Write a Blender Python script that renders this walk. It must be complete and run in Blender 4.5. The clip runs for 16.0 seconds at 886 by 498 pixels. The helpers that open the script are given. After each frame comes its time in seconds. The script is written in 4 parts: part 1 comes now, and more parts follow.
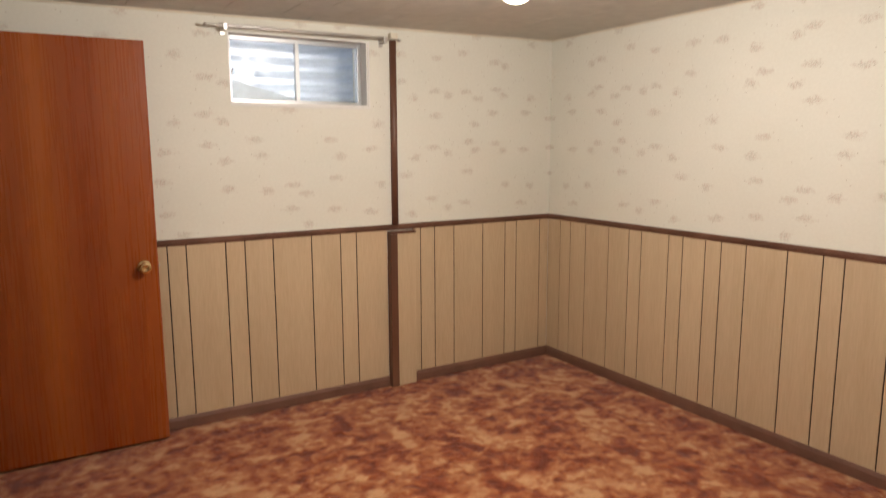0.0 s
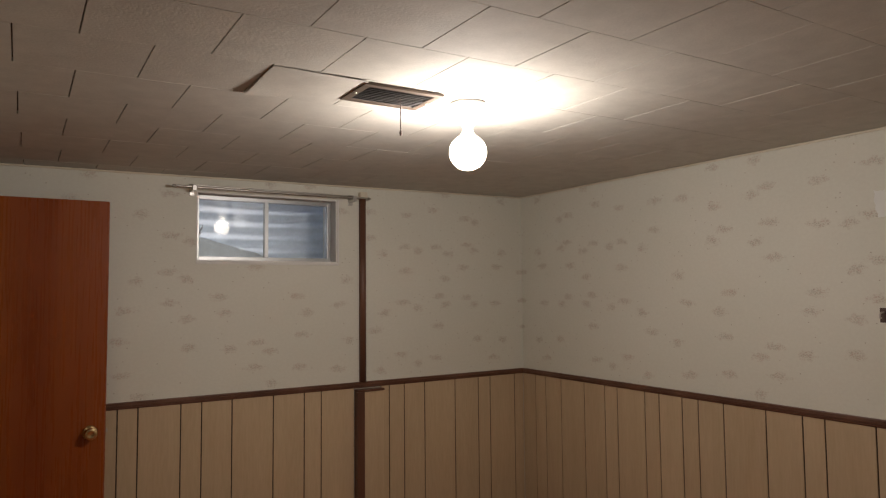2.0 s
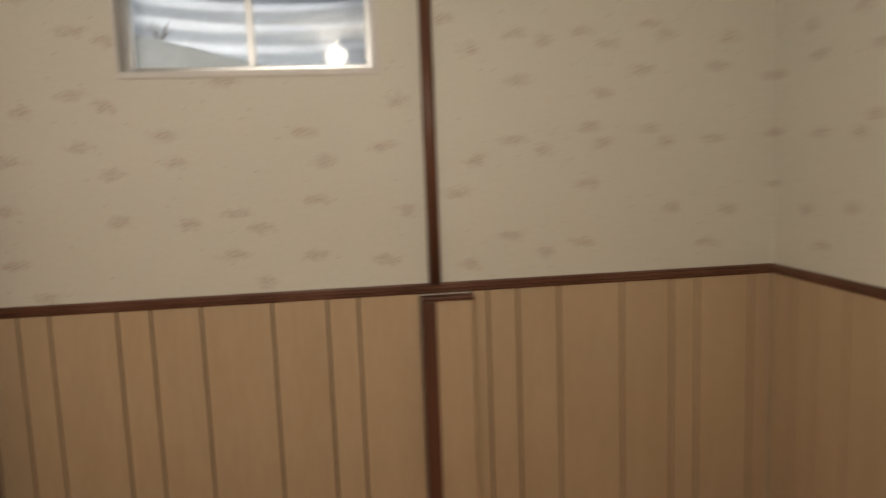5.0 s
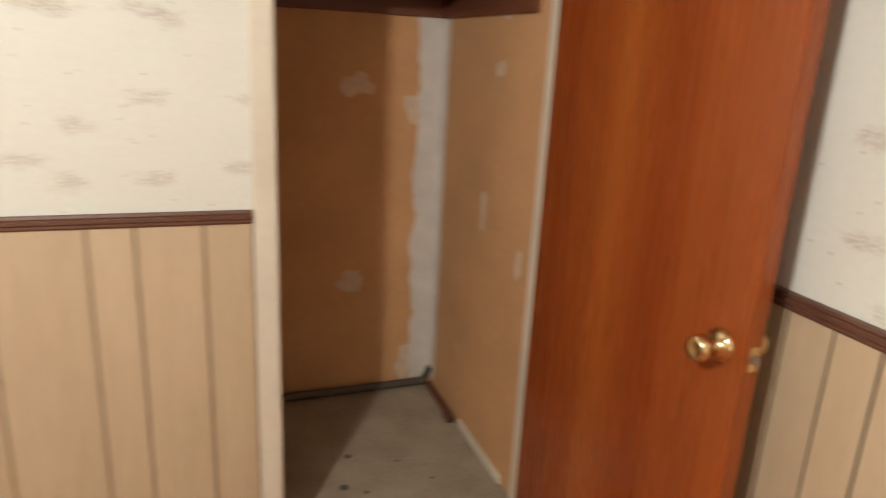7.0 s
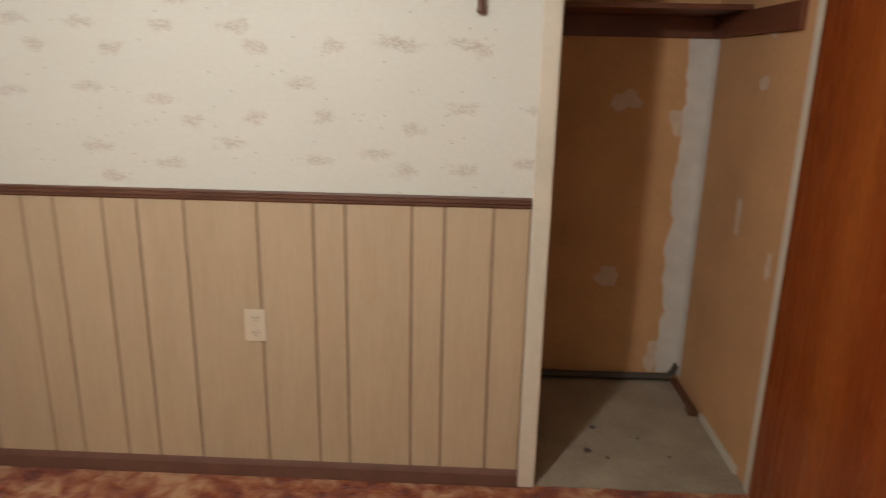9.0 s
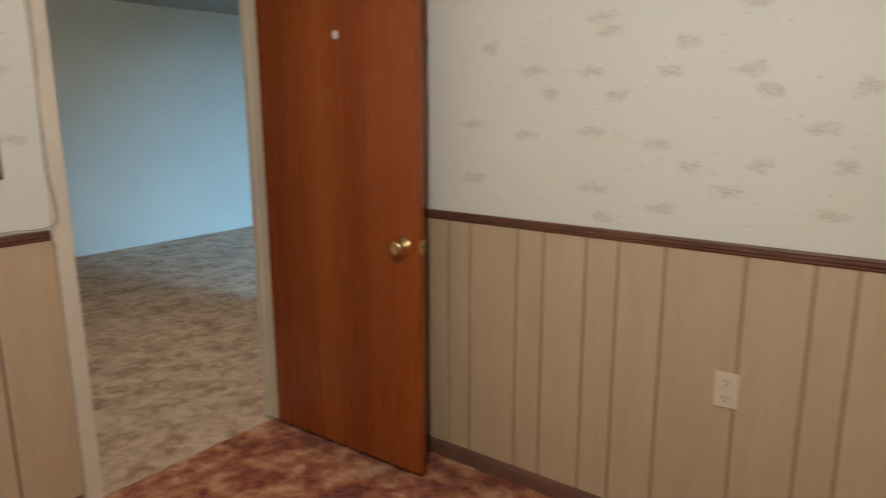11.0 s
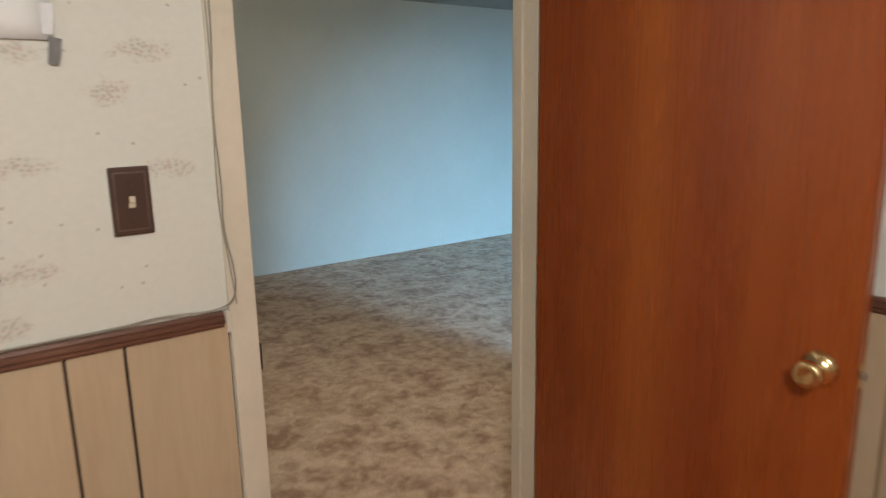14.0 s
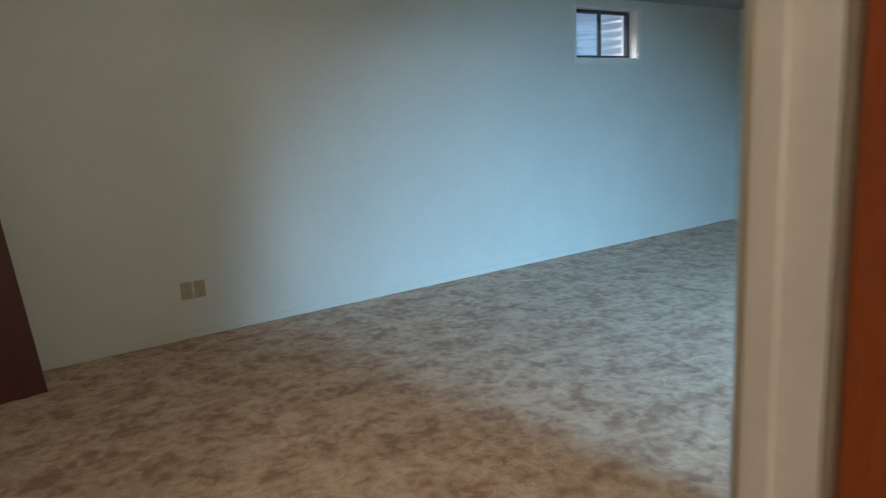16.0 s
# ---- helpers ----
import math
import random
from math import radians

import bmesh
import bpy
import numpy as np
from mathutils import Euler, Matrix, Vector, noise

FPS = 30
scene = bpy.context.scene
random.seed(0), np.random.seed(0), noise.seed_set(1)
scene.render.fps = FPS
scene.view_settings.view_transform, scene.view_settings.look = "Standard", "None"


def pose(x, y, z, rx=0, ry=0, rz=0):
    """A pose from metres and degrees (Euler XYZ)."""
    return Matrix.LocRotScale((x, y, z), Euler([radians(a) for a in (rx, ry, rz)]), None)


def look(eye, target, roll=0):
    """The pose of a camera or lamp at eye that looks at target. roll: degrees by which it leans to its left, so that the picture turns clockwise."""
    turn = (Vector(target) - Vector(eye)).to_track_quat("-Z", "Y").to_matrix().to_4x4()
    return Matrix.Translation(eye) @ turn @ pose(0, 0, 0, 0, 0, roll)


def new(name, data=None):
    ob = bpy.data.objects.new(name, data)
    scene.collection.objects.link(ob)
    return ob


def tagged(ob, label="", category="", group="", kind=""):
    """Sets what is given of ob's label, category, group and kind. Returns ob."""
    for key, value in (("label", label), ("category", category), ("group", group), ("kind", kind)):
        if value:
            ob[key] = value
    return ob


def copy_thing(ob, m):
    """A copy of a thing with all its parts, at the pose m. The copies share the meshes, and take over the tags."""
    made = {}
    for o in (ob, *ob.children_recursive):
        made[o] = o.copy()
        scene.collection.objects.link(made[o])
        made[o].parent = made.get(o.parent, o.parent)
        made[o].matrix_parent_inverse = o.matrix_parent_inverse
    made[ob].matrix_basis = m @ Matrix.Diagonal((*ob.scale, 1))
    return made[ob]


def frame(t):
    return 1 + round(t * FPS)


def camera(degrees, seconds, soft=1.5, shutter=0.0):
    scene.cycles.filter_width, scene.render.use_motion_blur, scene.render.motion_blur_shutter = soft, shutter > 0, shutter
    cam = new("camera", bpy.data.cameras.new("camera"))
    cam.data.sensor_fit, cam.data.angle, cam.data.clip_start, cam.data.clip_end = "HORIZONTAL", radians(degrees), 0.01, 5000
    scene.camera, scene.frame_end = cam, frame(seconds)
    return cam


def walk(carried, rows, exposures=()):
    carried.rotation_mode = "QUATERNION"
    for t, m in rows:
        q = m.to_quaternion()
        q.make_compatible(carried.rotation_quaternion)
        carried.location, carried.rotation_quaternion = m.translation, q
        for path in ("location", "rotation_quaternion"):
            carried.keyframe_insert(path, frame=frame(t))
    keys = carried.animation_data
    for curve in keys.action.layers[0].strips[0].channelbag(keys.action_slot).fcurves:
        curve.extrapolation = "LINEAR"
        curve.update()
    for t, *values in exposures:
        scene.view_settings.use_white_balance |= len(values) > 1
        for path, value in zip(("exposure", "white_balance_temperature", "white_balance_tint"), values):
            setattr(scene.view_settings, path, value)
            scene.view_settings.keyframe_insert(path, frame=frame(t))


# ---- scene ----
cam = camera(66.22, 16.0, 1.15, 0.6)
PATH = [
    (0, 0.346, -0.024, 1.523, 81.35, 0.25, -30.93),
    (0.5, 0.405, -0.031, 1.525, 85.66, 0.27, -30.85),
    (1, 0.420, -0.029, 1.549, 89.00, -0.06, -31.12),
    (1.5, 0.442, -0.023, 1.583, 92.02, 0.24, -31.54),
    (2, 0.483, -0.022, 1.582, 93.52, 0.54, -31.92),
    (2.5, 0.547, -0.014, 1.558, 93.35, 1.16, -31.39),
    (3, 0.680, 0.168, 1.558, 92.27, 0.46, -29.04),
    (3.2, 0.741, 0.317, 1.573, 92.07, -0.23, -32.25),
    (5.3, 2.065, 1.720, 1.423, 80.72, 1.87, 3.96),
    (5.5, 1.988, 1.897, 1.424, 78.83, 1.41, 12.57),
    (6, 1.736, 2.236, 1.423, 75.00, -0.84, 29.65),
    (6.5, 1.656, 2.495, 1.495, 73.37, 0.17, 44.49),
    (7, 1.725, 2.697, 1.447, 73.69, -2.82, 70.50),
    (7.5, 1.917, 2.702, 1.455, 74.63, -1.32, 77.62),
    (8, 2.097, 2.649, 1.439, 74.53, -1.48, 82.09),
    (8.2, 2.109, 2.638, 1.446, 74.17, -1.69, 83.59),
    (10.3, 2.142, 2.526, 1.450, 77.24, 0.66, 113.63),
    (10.5, 2.134, 2.463, 1.460, 77.19, 0.72, 117.14),
    (11, 2.101, 2.385, 1.451, 77.82, 0.17, 126.70),
    (11.5, 2.052, 2.324, 1.431, 78.71, 0.55, 134.19),
    (12, 1.991, 2.221, 1.441, 78.22, 0.83, 140.43),
    (12.5, 1.931, 2.059, 1.439, 78.55, 1.19, 144.43),
    (13, 1.829, 1.822, 1.447, 77.81, 0.97, 140.58),
    (13.5, 1.741, 1.589, 1.432, 76.94, -0.09, 140.03),
    (14, 1.540, 1.359, 1.447, 78.01, 1.05, 143.13),
    (14.5, 1.425, 1.047, 1.443, 78.53, 0.23, 140.41),
    (15, 1.304, 0.797, 1.424, 78.65, 0.89, 139.10),
    (15.5, 1.098, 0.576, 1.478, 78.29, 1.80, 141.53),
    (16, 0.928, 0.333, 1.375, 79.10, 2.95, 144.33),
]
EXPOSURES = [   # seconds, stops, kelvin, tint
    (0, 0.32, 6700, 14), (0.5, 0.08, 6600, 14), (1, -0.38, 6650, 13), (1.5, -0.9, 6650, 14), (2, -1.14, 6700, 15), (3.2, -1.14, 6600, 14),
    (5.3, -0.45, 7200, 12), (5.8, -0.35, 7200, 12), (6.5, 0.32, 6700, 11), (7, 0.82, 6200, 8), (8.2, 0.6, 6100, 8),
    (10.3, -0.25, 6150, 9), (11, -0.12, 6200, 9), (12.5, 0.25, 6150, 9), (14, 0.15, 6150, 9), (15, 0.0, 6150, 10), (16, 0.08, 6100, 10)]
walk(cam, [(t, pose(*p)) for t, *p in PATH], EXPOSURES)
BULB_W = 60.0       # watts of the ceiling bulb
BACK_W = 31.0       # watts of the unseen bulb added to fill the back room
DAY_W = 92.0        # daylight from the back room's unseen north windows

W, N, H = 3.491, 3.752, 2.20          # inner faces of the panelled room: east, north, ceiling
CEIL0, CEIL_SLOPE = 2.196, 0.0125    # the ceiling rises slightly towards the east


def ceil_z(x):
    return CEIL0 + CEIL_SLOPE * x


RAIL = 1.024                        # top half of the chair rail
BS, BW, BH = -4.284, -6.62, 2.42    # back room: south face, west face, ceiling
TH = 0.10                           # partition thickness

# ---- light ----
world = bpy.data.worlds.new("world")
scene.world = world
world.use_nodes = True
wn = world.node_tree.nodes
sky = wn.new("ShaderNodeTexSky")
sky.sky_type, sky.sun_disc = 'NISHITA', False
sky.sun_elevation, sky.sun_rotation = radians(54), radians(135)
wn["Background"].inputs["Strength"].default_value = 0.15
world.node_tree.links.new(sky.outputs["Color"], wn["Background"].inputs["Color"])


def lamp(name, kind, m, energy, color, **more):
    data = bpy.data.lights.new(name, kind)
    data.energy, data.color = energy, color
    if "size" in more:
        data.shape, data.size, data.size_y = 'RECTANGLE', more["size"][0], more["size"][1]
    if "radius" in more:
        data.shadow_soft_size = more["radius"]
    if "spread" in more:
        data.spread = radians(more["spread"])
    if "angle" in more:
        data.angle = radians(more["angle"])
    ob = new(name, data)
    ob.matrix_world = m
    return ob


LAMP = (1.76, 1.86, ceil_z(1.76) - 0.165)
lamp("sun", 'SUN', look((8.0, -2.0, 14.0), (1.7, 4.2, 1.8)), 3.6, (1.0, 0.97, 0.94), angle=20)
lamp("bulb_light", 'POINT', pose(*LAMP), BULB_W, (1.0, 0.955, 0.885), radius=0.06)
# added warm fill for the back room, from a bulb out of view
lamp("back_room_fill", 'POINT', pose(0.0, -1.0, BH - 0.165), BACK_W, (1.0, 0.84, 0.58), radius=0.06)
lamp("daylight_north", 'AREA', look((-1.78, N - 0.02, 1.85), (-3.7, BS, -1.9)), DAY_W, (0.36, 0.70, 1.0), size=(0.8, 0.55), spread=60)


# ---- materials ----
def mat(name):
    m = bpy.data.materials.new(name)
    m.use_nodes = True
    t = m.node_tree
    return m, t, t.nodes["Principled BSDF"], t.links


def node(t, kind, **props):
    n = t.nodes.new("ShaderNode" + kind)
    for k, v in props.items():
        if k in n.inputs:
            n.inputs[k].default_value = v
    return n


def ramp(t, src, stops):
    n = t.nodes.new("ShaderNodeValToRGB")
    e = n.color_ramp.elements
    while len(e) < len(stops):
        e.new(0.5)
    for el, (p, c) in zip(e, stops):
        el.position, el.color = p, (*c, 1) if len(c) == 3 else c
    t.links.new(src, n.inputs["Fac"])
    return n.outputs["Color"]


def mixc(t, fac, a, b, mode='MIX'):
    n = t.nodes.new("ShaderNodeMix")
    n.data_type, n.blend_type = 'RGBA', mode
    for sock, val in ((n.inputs["Factor"], fac), (n.inputs[6], a), (n.inputs[7], b)):
        if isinstance(val, bpy.types.NodeSocket):
            t.links.new(val, sock)
        else:
            sock.default_value = val if isinstance(val, float) else (*val, 1)
    return n.outputs[2]


def math_(t, op, a, b=0.0):
    n = t.nodes.new("ShaderNodeMath")
    n.operation = op
    for sock, val in ((n.inputs[0], a), (n.inputs[1], b)):
        if isinstance(val, bpy.types.NodeSocket):
            t.links.new(val, sock)
        else:
            sock.default_value = val
    return n.outputs[0]


def coords(t, scale=(1, 1, 1), world_space=True):
    g = t.nodes.new("ShaderNodeNewGeometry") if world_space else t.nodes.new("ShaderNodeTexCoord")
    mp = t.nodes.new("ShaderNodeMapping")
    mp.inputs["Scale"].default_value = scale
    t.links.new(g.outputs["Position" if world_space else "Object"], mp.inputs["Vector"])
    return mp.outputs["Vector"]


def noise_(t, vec, scale, detail=4.0, rough=0.55, dist=0.0):
    n = node(t, "TexNoise", Scale=scale, Detail=detail, Roughness=rough, Distortion=dist)
    t.links.new(vec, n.inputs["Vector"])
    return n.outputs["Fac"]


def bump(t, bsdf, height, strength, distance):
    b = node(t, "Bump", Strength=strength, Distance=distance)
    t.links.new(height, b.inputs["Height"])
    t.links.new(b.outputs["Normal"], bsdf.inputs["Normal"])


def plain(name, color, rough=0.5, metal=0.0, vary=0.10, scale=9.0, bumpy=0.15, grain=(1, 1, 1), bump_d=0.001, spec=0.5):
    m, t, b, l = mat(name)
    v = coords(t, grain, False)
    f = noise_(t, v, scale, 5.0)
    f2 = noise_(t, v, scale * 11, 3.0)
    dark = tuple(c * (1 - 2 * vary) for c in color)
    lite = tuple(min(1, c * (1 + vary)) for c in color)
    c = ramp(t, f, [(0.3, dark), (0.7, lite)])
    c = mixc(t, 0.25, c, ramp(t, f2, [(0.35, dark), (0.65, lite)]))
    l.new(c, b.inputs["Base Color"])
    b.inputs["Roughness"].default_value, b.inputs["Metallic"].default_value = rough, metal
    b.inputs["Specular IOR Level"].default_value = spec
    if bumpy:
        bump(t, b, f2, bumpy, bump_d)
    return m


def wallpaper():
    m, t, b, l = mat("wallpaper")
    g = t.nodes.new("ShaderNodeNewGeometry")
    s = t.nodes.new("ShaderNodeSeparateXYZ")
    l.new(g.outputs["Position"], s.inputs[0])
    u = math_(t, 'ADD', s.outputs[0], s.outputs[1])
    cv = t.nodes.new("ShaderNodeCombineXYZ")
    l.new(u, cv.inputs[0])
    l.new(math_(t, 'MULTIPLY', s.outputs[2], 1.25), cv.inputs[1])
    vec = cv.outputs[0]
    base = ramp(t, noise_(t, vec, 1.7, 4.0), [(0.3, (0.685, 0.680, 0.600)), (0.7, (0.735, 0.730, 0.655))])
    base = mixc(t, 0.3, base, ramp(t, noise_(t, vec, 60, 3.0), [(0.35, (0.66, 0.65, 0.575)), (0.65, (0.74, 0.735, 0.66))]))
    wob = noise_(t, vec, 34, 3.0)
    # tiny florets: dots of rose and of grey-green
    dots = node(t, "TexVoronoi", Scale=105.0, Randomness=0.9)
    dots.voronoi_dimensions = '2D'
    l.new(vec, dots.inputs["Vector"])
    petal = ramp(t, dots.outputs["Distance"], [(0.28, (1, 1, 1)), (0.48, (0, 0, 0))])
    hue = ramp(t, node_r(t, dots), [(0.30, (0.30, 0.27, 0.20)), (0.50, (0.42, 0.33, 0.26)), (0.62, (0.42, 0.22, 0.16))])
    loose = math_(t, 'LESS_THAN', node_r(t, dots), 0.006)
    base = mixc(t, math_(t, 'MULTIPLY', math_(t, 'MULTIPLY', petal, loose), 0.6), base, (0.40, 0.34, 0.27))
    for scale, seed, wide, tall in ((4.3, 0.0, 0.25, 0.125), (4.3, 7.37, 0.20, 0.15)):
        off = t.nodes.new("ShaderNodeVectorMath")
        off.operation = 'ADD'
        off.inputs[1].default_value = (seed, seed * 0.61, 0)
        l.new(vec, off.inputs[0])
        vo = node(t, "TexVoronoi", Scale=scale, Randomness=0.4)
        vo.voronoi_dimensions = '2D'
        l.new(off.outputs[0], vo.inputs["Vector"])
        sub = t.nodes.new("ShaderNodeVectorMath")
        sub.operation = 'SUBTRACT'
        l.new(vo.outputs["Position"], sub.inputs[0])
        l.new(off.outputs[0], sub.inputs[1])
        sc = t.nodes.new("ShaderNodeVectorMath")
        sc.operation = 'MULTIPLY'
        sc.inputs[1].default_value = (scale / wide, scale / tall, 0)
        l.new(sub.outputs[0], sc.inputs[0])
        ln = t.nodes.new("ShaderNodeVectorMath")
        ln.operation = 'LENGTH'
        l.new(sc.outputs[0], ln.inputs[0])
        d = math_(t, 'ADD', ln.outputs["Value"], math_(t, 'MULTIPLY', math_(t, 'SUBTRACT', wob, 0.5), 2.2))
        blob = ramp(t, d, [(0.35, (1, 1, 1)), (1.05, (0, 0, 0))])
        pick = math_(t, 'LESS_THAN', node_r(t, vo), 0.55)
        blob = math_(t, 'MULTIPLY', blob, pick)
        base = mixc(t, math_(t, 'MULTIPLY', blob, 0.16), base, (0.42, 0.33, 0.27))
        base = mixc(t, math_(t, 'MULTIPLY', math_(t, 'MULTIPLY', blob, petal), 0.38), base, hue)
    l.new(base, b.inputs["Base Color"])
    b.inputs["Roughness"].default_value = 0.75
    b.inputs["Specular IOR Level"].default_value = 0.25
    bump(t, b, noise_(t, vec, 140, 2.0), 0.12, 0.001)
    return m


def node_r(t, vo):
    s = t.nodes.new("ShaderNodeSeparateColor")
    t.links.new(vo.outputs["Color"], s.inputs[0])
    return s.outputs[0]


def panel_mat():
    m, t, b, l = mat("wainscot_panel")
    v = coords(t, (1, 1, 0.12))
    info = t.nodes.new("ShaderNodeObjectInfo")
    c = ramp(t, noise_(t, v, 14, 5.0), [(0.3, (0.48, 0.365, 0.235)), (0.7, (0.56, 0.44, 0.295))])
    c = mixc(t, 0.35, c, ramp(t, noise_(t, v, 90, 3.0), [(0.35, (0.46, 0.35, 0.225)), (0.65, (0.575, 0.45, 0.305))]))
    c = mixc(t, 0.16, c, ramp(t, info.outputs["Random"], [(0.0, (0.42, 0.30, 0.18)), (1.0, (0.62, 0.46, 0.29))]))
    l.new(c, b.inputs["Base Color"])
    b.inputs["Roughness"].default_value = 0.5
    b.inputs["Specular IOR Level"].default_value = 0.35
    bump(t, b, noise_(t, v, 120, 2.0), 0.1, 0.001)
    return m


def wood(name, stops, rough, scale=5.0, long=0.06, horizontal=False):
    m, t, b, l = mat(name)
    v = coords(t, (long, 1, 1) if horizontal else (1, 1, long), False)
    f = noise_(t, v, scale, 1.6, 0.45, 0.1)
    fine = noise_(t, v, scale * 16, 3.0, 0.6)
    c = ramp(t, f, [(0.22, stops[0]), (0.5, stops[1]), (0.78, stops[2])])
    c = mixc(t, 0.018, c, ramp(t, fine, [(0.38, stops[0]), (0.62, stops[2])]))
    l.new(c, b.inputs["Base Color"])
    l.new(ramp(t, fine, [(0.3, (rough * 0.85,) * 3), (0.7, (rough * 1.15,) * 3)]), b.inputs["Roughness"])
    bump(t, b, fine, 0.04, 0.0006)
    return m


def carpet(name, cols, scale):
    m, t, b, l = mat(name)
    v = coords(t)
    patch = noise_(t, v, scale, 2.0, 0.5, 0.5)
    blot = noise_(t, v, scale * 3.2, 2.0, 0.5, 0.4)
    tuft = noise_(t, v, 75, 4.0, 0.65)
    mixf = math_(t, 'ADD', math_(t, 'MULTIPLY', patch, 0.55), math_(t, 'MULTIPLY', blot, 0.45))
    c = ramp(t, mixf, [(0.38, cols[0]), (0.46, cols[1]), (0.53, cols[2]), (0.62, cols[3])])
    c = mixc(t, 0.26, c, ramp(t, tuft, [(0.35, (0.35, 0.35, 0.35)), (0.65, (1.0, 1.0, 1.0))]), 'MULTIPLY')
    l.new(c, b.inputs["Base Color"])
    b.inputs["Roughness"].default_value = 0.95
    b.inputs["Specular IOR Level"].default_value = 0.1
    b.inputs["Sheen Weight"].default_value = 0.2
    h = math_(t, 'ADD', math_(t, 'MULTIPLY', blot, 0.7), math_(t, 'MULTIPLY', tuft, 0.5))
    bump(t, b, h, 0.9, 0.022)
    return m


M_PAPER = wallpaper()
M_PANEL = panel_mat()
M_GROOVE = plain("panel_groove", (0.040, 0.021, 0.012), 0.8)
M_GROOVE_PALE = plain("pale_panel_groove", (0.34, 0.24, 0.15), 0.7)
M_TRIM = wood("brown_trim", ((0.085, 0.035, 0.020), (0.13, 0.056, 0.033), (0.18, 0.085, 0.052)), 0.42, 6.0, 0.25)
M_BASEB = plain("brown_baseboard", (0.165, 0.080, 0.055), 0.5, vary=0.12)
M_DOOR = wood("lauan_door", ((0.195, 0.032, 0.006), (0.265, 0.055, 0.009), (0.345, 0.088, 0.014)), 0.28, 4.5, 0.03)
M_CREAM = plain("cream_paint", (0.70, 0.635, 0.51), 0.5, vary=0.05, scale=4.0)
M_WHITE = plain("white_paint", (0.74, 0.73, 0.70), 0.6, vary=0.04, scale=3.0)
M_BWALL = plain("back_wall_paint", (0.66, 0.67, 0.63), 0.75, vary=0.03, scale=2.0, bumpy=0.25)
M_CEIL = plain("ceiling_tile", (0.56, 0.535, 0.48), 0.85, vary=0.06, scale=12.0, bumpy=0.5, bump_d=0.002)
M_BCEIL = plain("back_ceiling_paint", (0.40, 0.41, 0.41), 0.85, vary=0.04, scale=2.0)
M_GAP = plain("tile_gap", (0.10, 0.085, 0.07), 0.9)
M_DRYWALL = plain("bare_drywall", (0.62, 0.355, 0.165), 0.9, vary=0.07, scale=3.5)
M_MUD = plain("joint_compound", (0.68, 0.63, 0.56), 0.85, vary=0.06, scale=12.0, bumpy=0.4)
M_PATCH = plain("thin_filler", (0.68, 0.53, 0.38), 0.85, vary=0.10, scale=25.0)
M_CONC = plain("concrete", (0.36, 0.30, 0.22), 0.85, vary=0.14, scale=5.0, bumpy=0.5, bump_d=0.003)
M_BRASS = plain("brass", (0.82, 0.62, 0.34), 0.17, 1.0, vary=0.04, bumpy=0.03)
M_STEEL = plain("dull_steel", (0.55, 0.53, 0.50), 0.4, 1.0, vary=0.08)
M_ALU = plain("window_aluminium", (0.47, 0.48, 0.48), 0.38, 0.9, vary=0.05)
M_DARKFRAME = plain("dark_window_frame", (0.06, 0.065, 0.08), 0.45, 0.4)
M_WELL = plain("galvanised_well", (0.72, 0.77, 0.82), 0.45, 0.0, vary=0.10, scale=4.0)
M_SNOW = plain("pale_gravel", (0.78, 0.84, 0.88), 0.9, vary=0.06, scale=20.0, bumpy=0.8, bump_d=0.01)
M_BROWNPL = plain("brown_plastic", (0.075, 0.040, 0.028), 0.35, vary=0.10)
# paler brown that paints the highlight on the switch plate's bevel
M_BEVEL_LIT = plain("highlit_brown_plastic", (0.15, 0.095, 0.072), 0.4, vary=0.2, scale=30.0)
M_IVORY = plain("ivory_plastic", (0.68, 0.60, 0.46), 0.35, vary=0.03)
M_SLOT = plain("dark_slot", (0.03, 0.028, 0.025), 0.7)
M_BEIGE = plain("beige_plastic", (0.42, 0.36, 0.25), 0.45, vary=0.04)
M_SHEET = plain("drawing_paper", (0.80, 0.81, 0.785), 0.8, vary=0.03, scale=3.0)
M_INK = plain("grey_print", (0.42, 0.42, 0.43), 0.85)
M_FAINT = plain("pale_print", (0.60, 0.60, 0.60), 0.85)
M_TAPE = plain("duct_tape", (0.20, 0.195, 0.19), 0.32, 0.4, vary=0.18, scale=40.0)
M_CLEAR = plain("clear_tape", (0.80, 0.81, 0.82), 0.15, vary=0.05)
M_CABLE = plain("grey_cable", (0.30, 0.27, 0.22), 0.5, vary=0.05)
M_SHELF = wood("closet_shelf_wood", ((0.10, 0.032, 0.014), (0.15, 0.05, 0.022), (0.20, 0.07, 0.032)), 0.5, 5.0, 0.08, True)
M_CABINET = wood("mahogany", ((0.06, 0.008, 0.006), (0.08, 0.012, 0.009), (0.10, 0.017, 0.012)), 0.55)
M_GREYEDGE = plain("dull_grey_edge", (0.17, 0.15, 0.13), 0.8)
M_CERAMIC = plain("white_ceramic", (0.80, 0.78, 0.74), 0.25, vary=0.02)
M_VENT = plain("brown_vent_metal", (0.115, 0.085, 0.065), 0.45, 0.3, vary=0.10)
M_VENTIN = plain("dark_vent_slat", (0.026, 0.020, 0.017), 0.6)
M_DUSTY = plain("dirty_pipe", (0.085, 0.07, 0.055), 0.6)
M_CARPET_A = carpet("rust_carpet", ((0.165, 0.024, 0.008), (0.30, 0.068, 0.020), (0.43, 0.15, 0.055), (0.60, 0.33, 0.17)), 5.0)
M_CARPET_B = carpet("beige_carpet", ((0.37, 0.22, 0.14), (0.52, 0.345, 0.235), (0.63, 0.44, 0.31), (0.73, 0.56, 0.42)), 5.6)

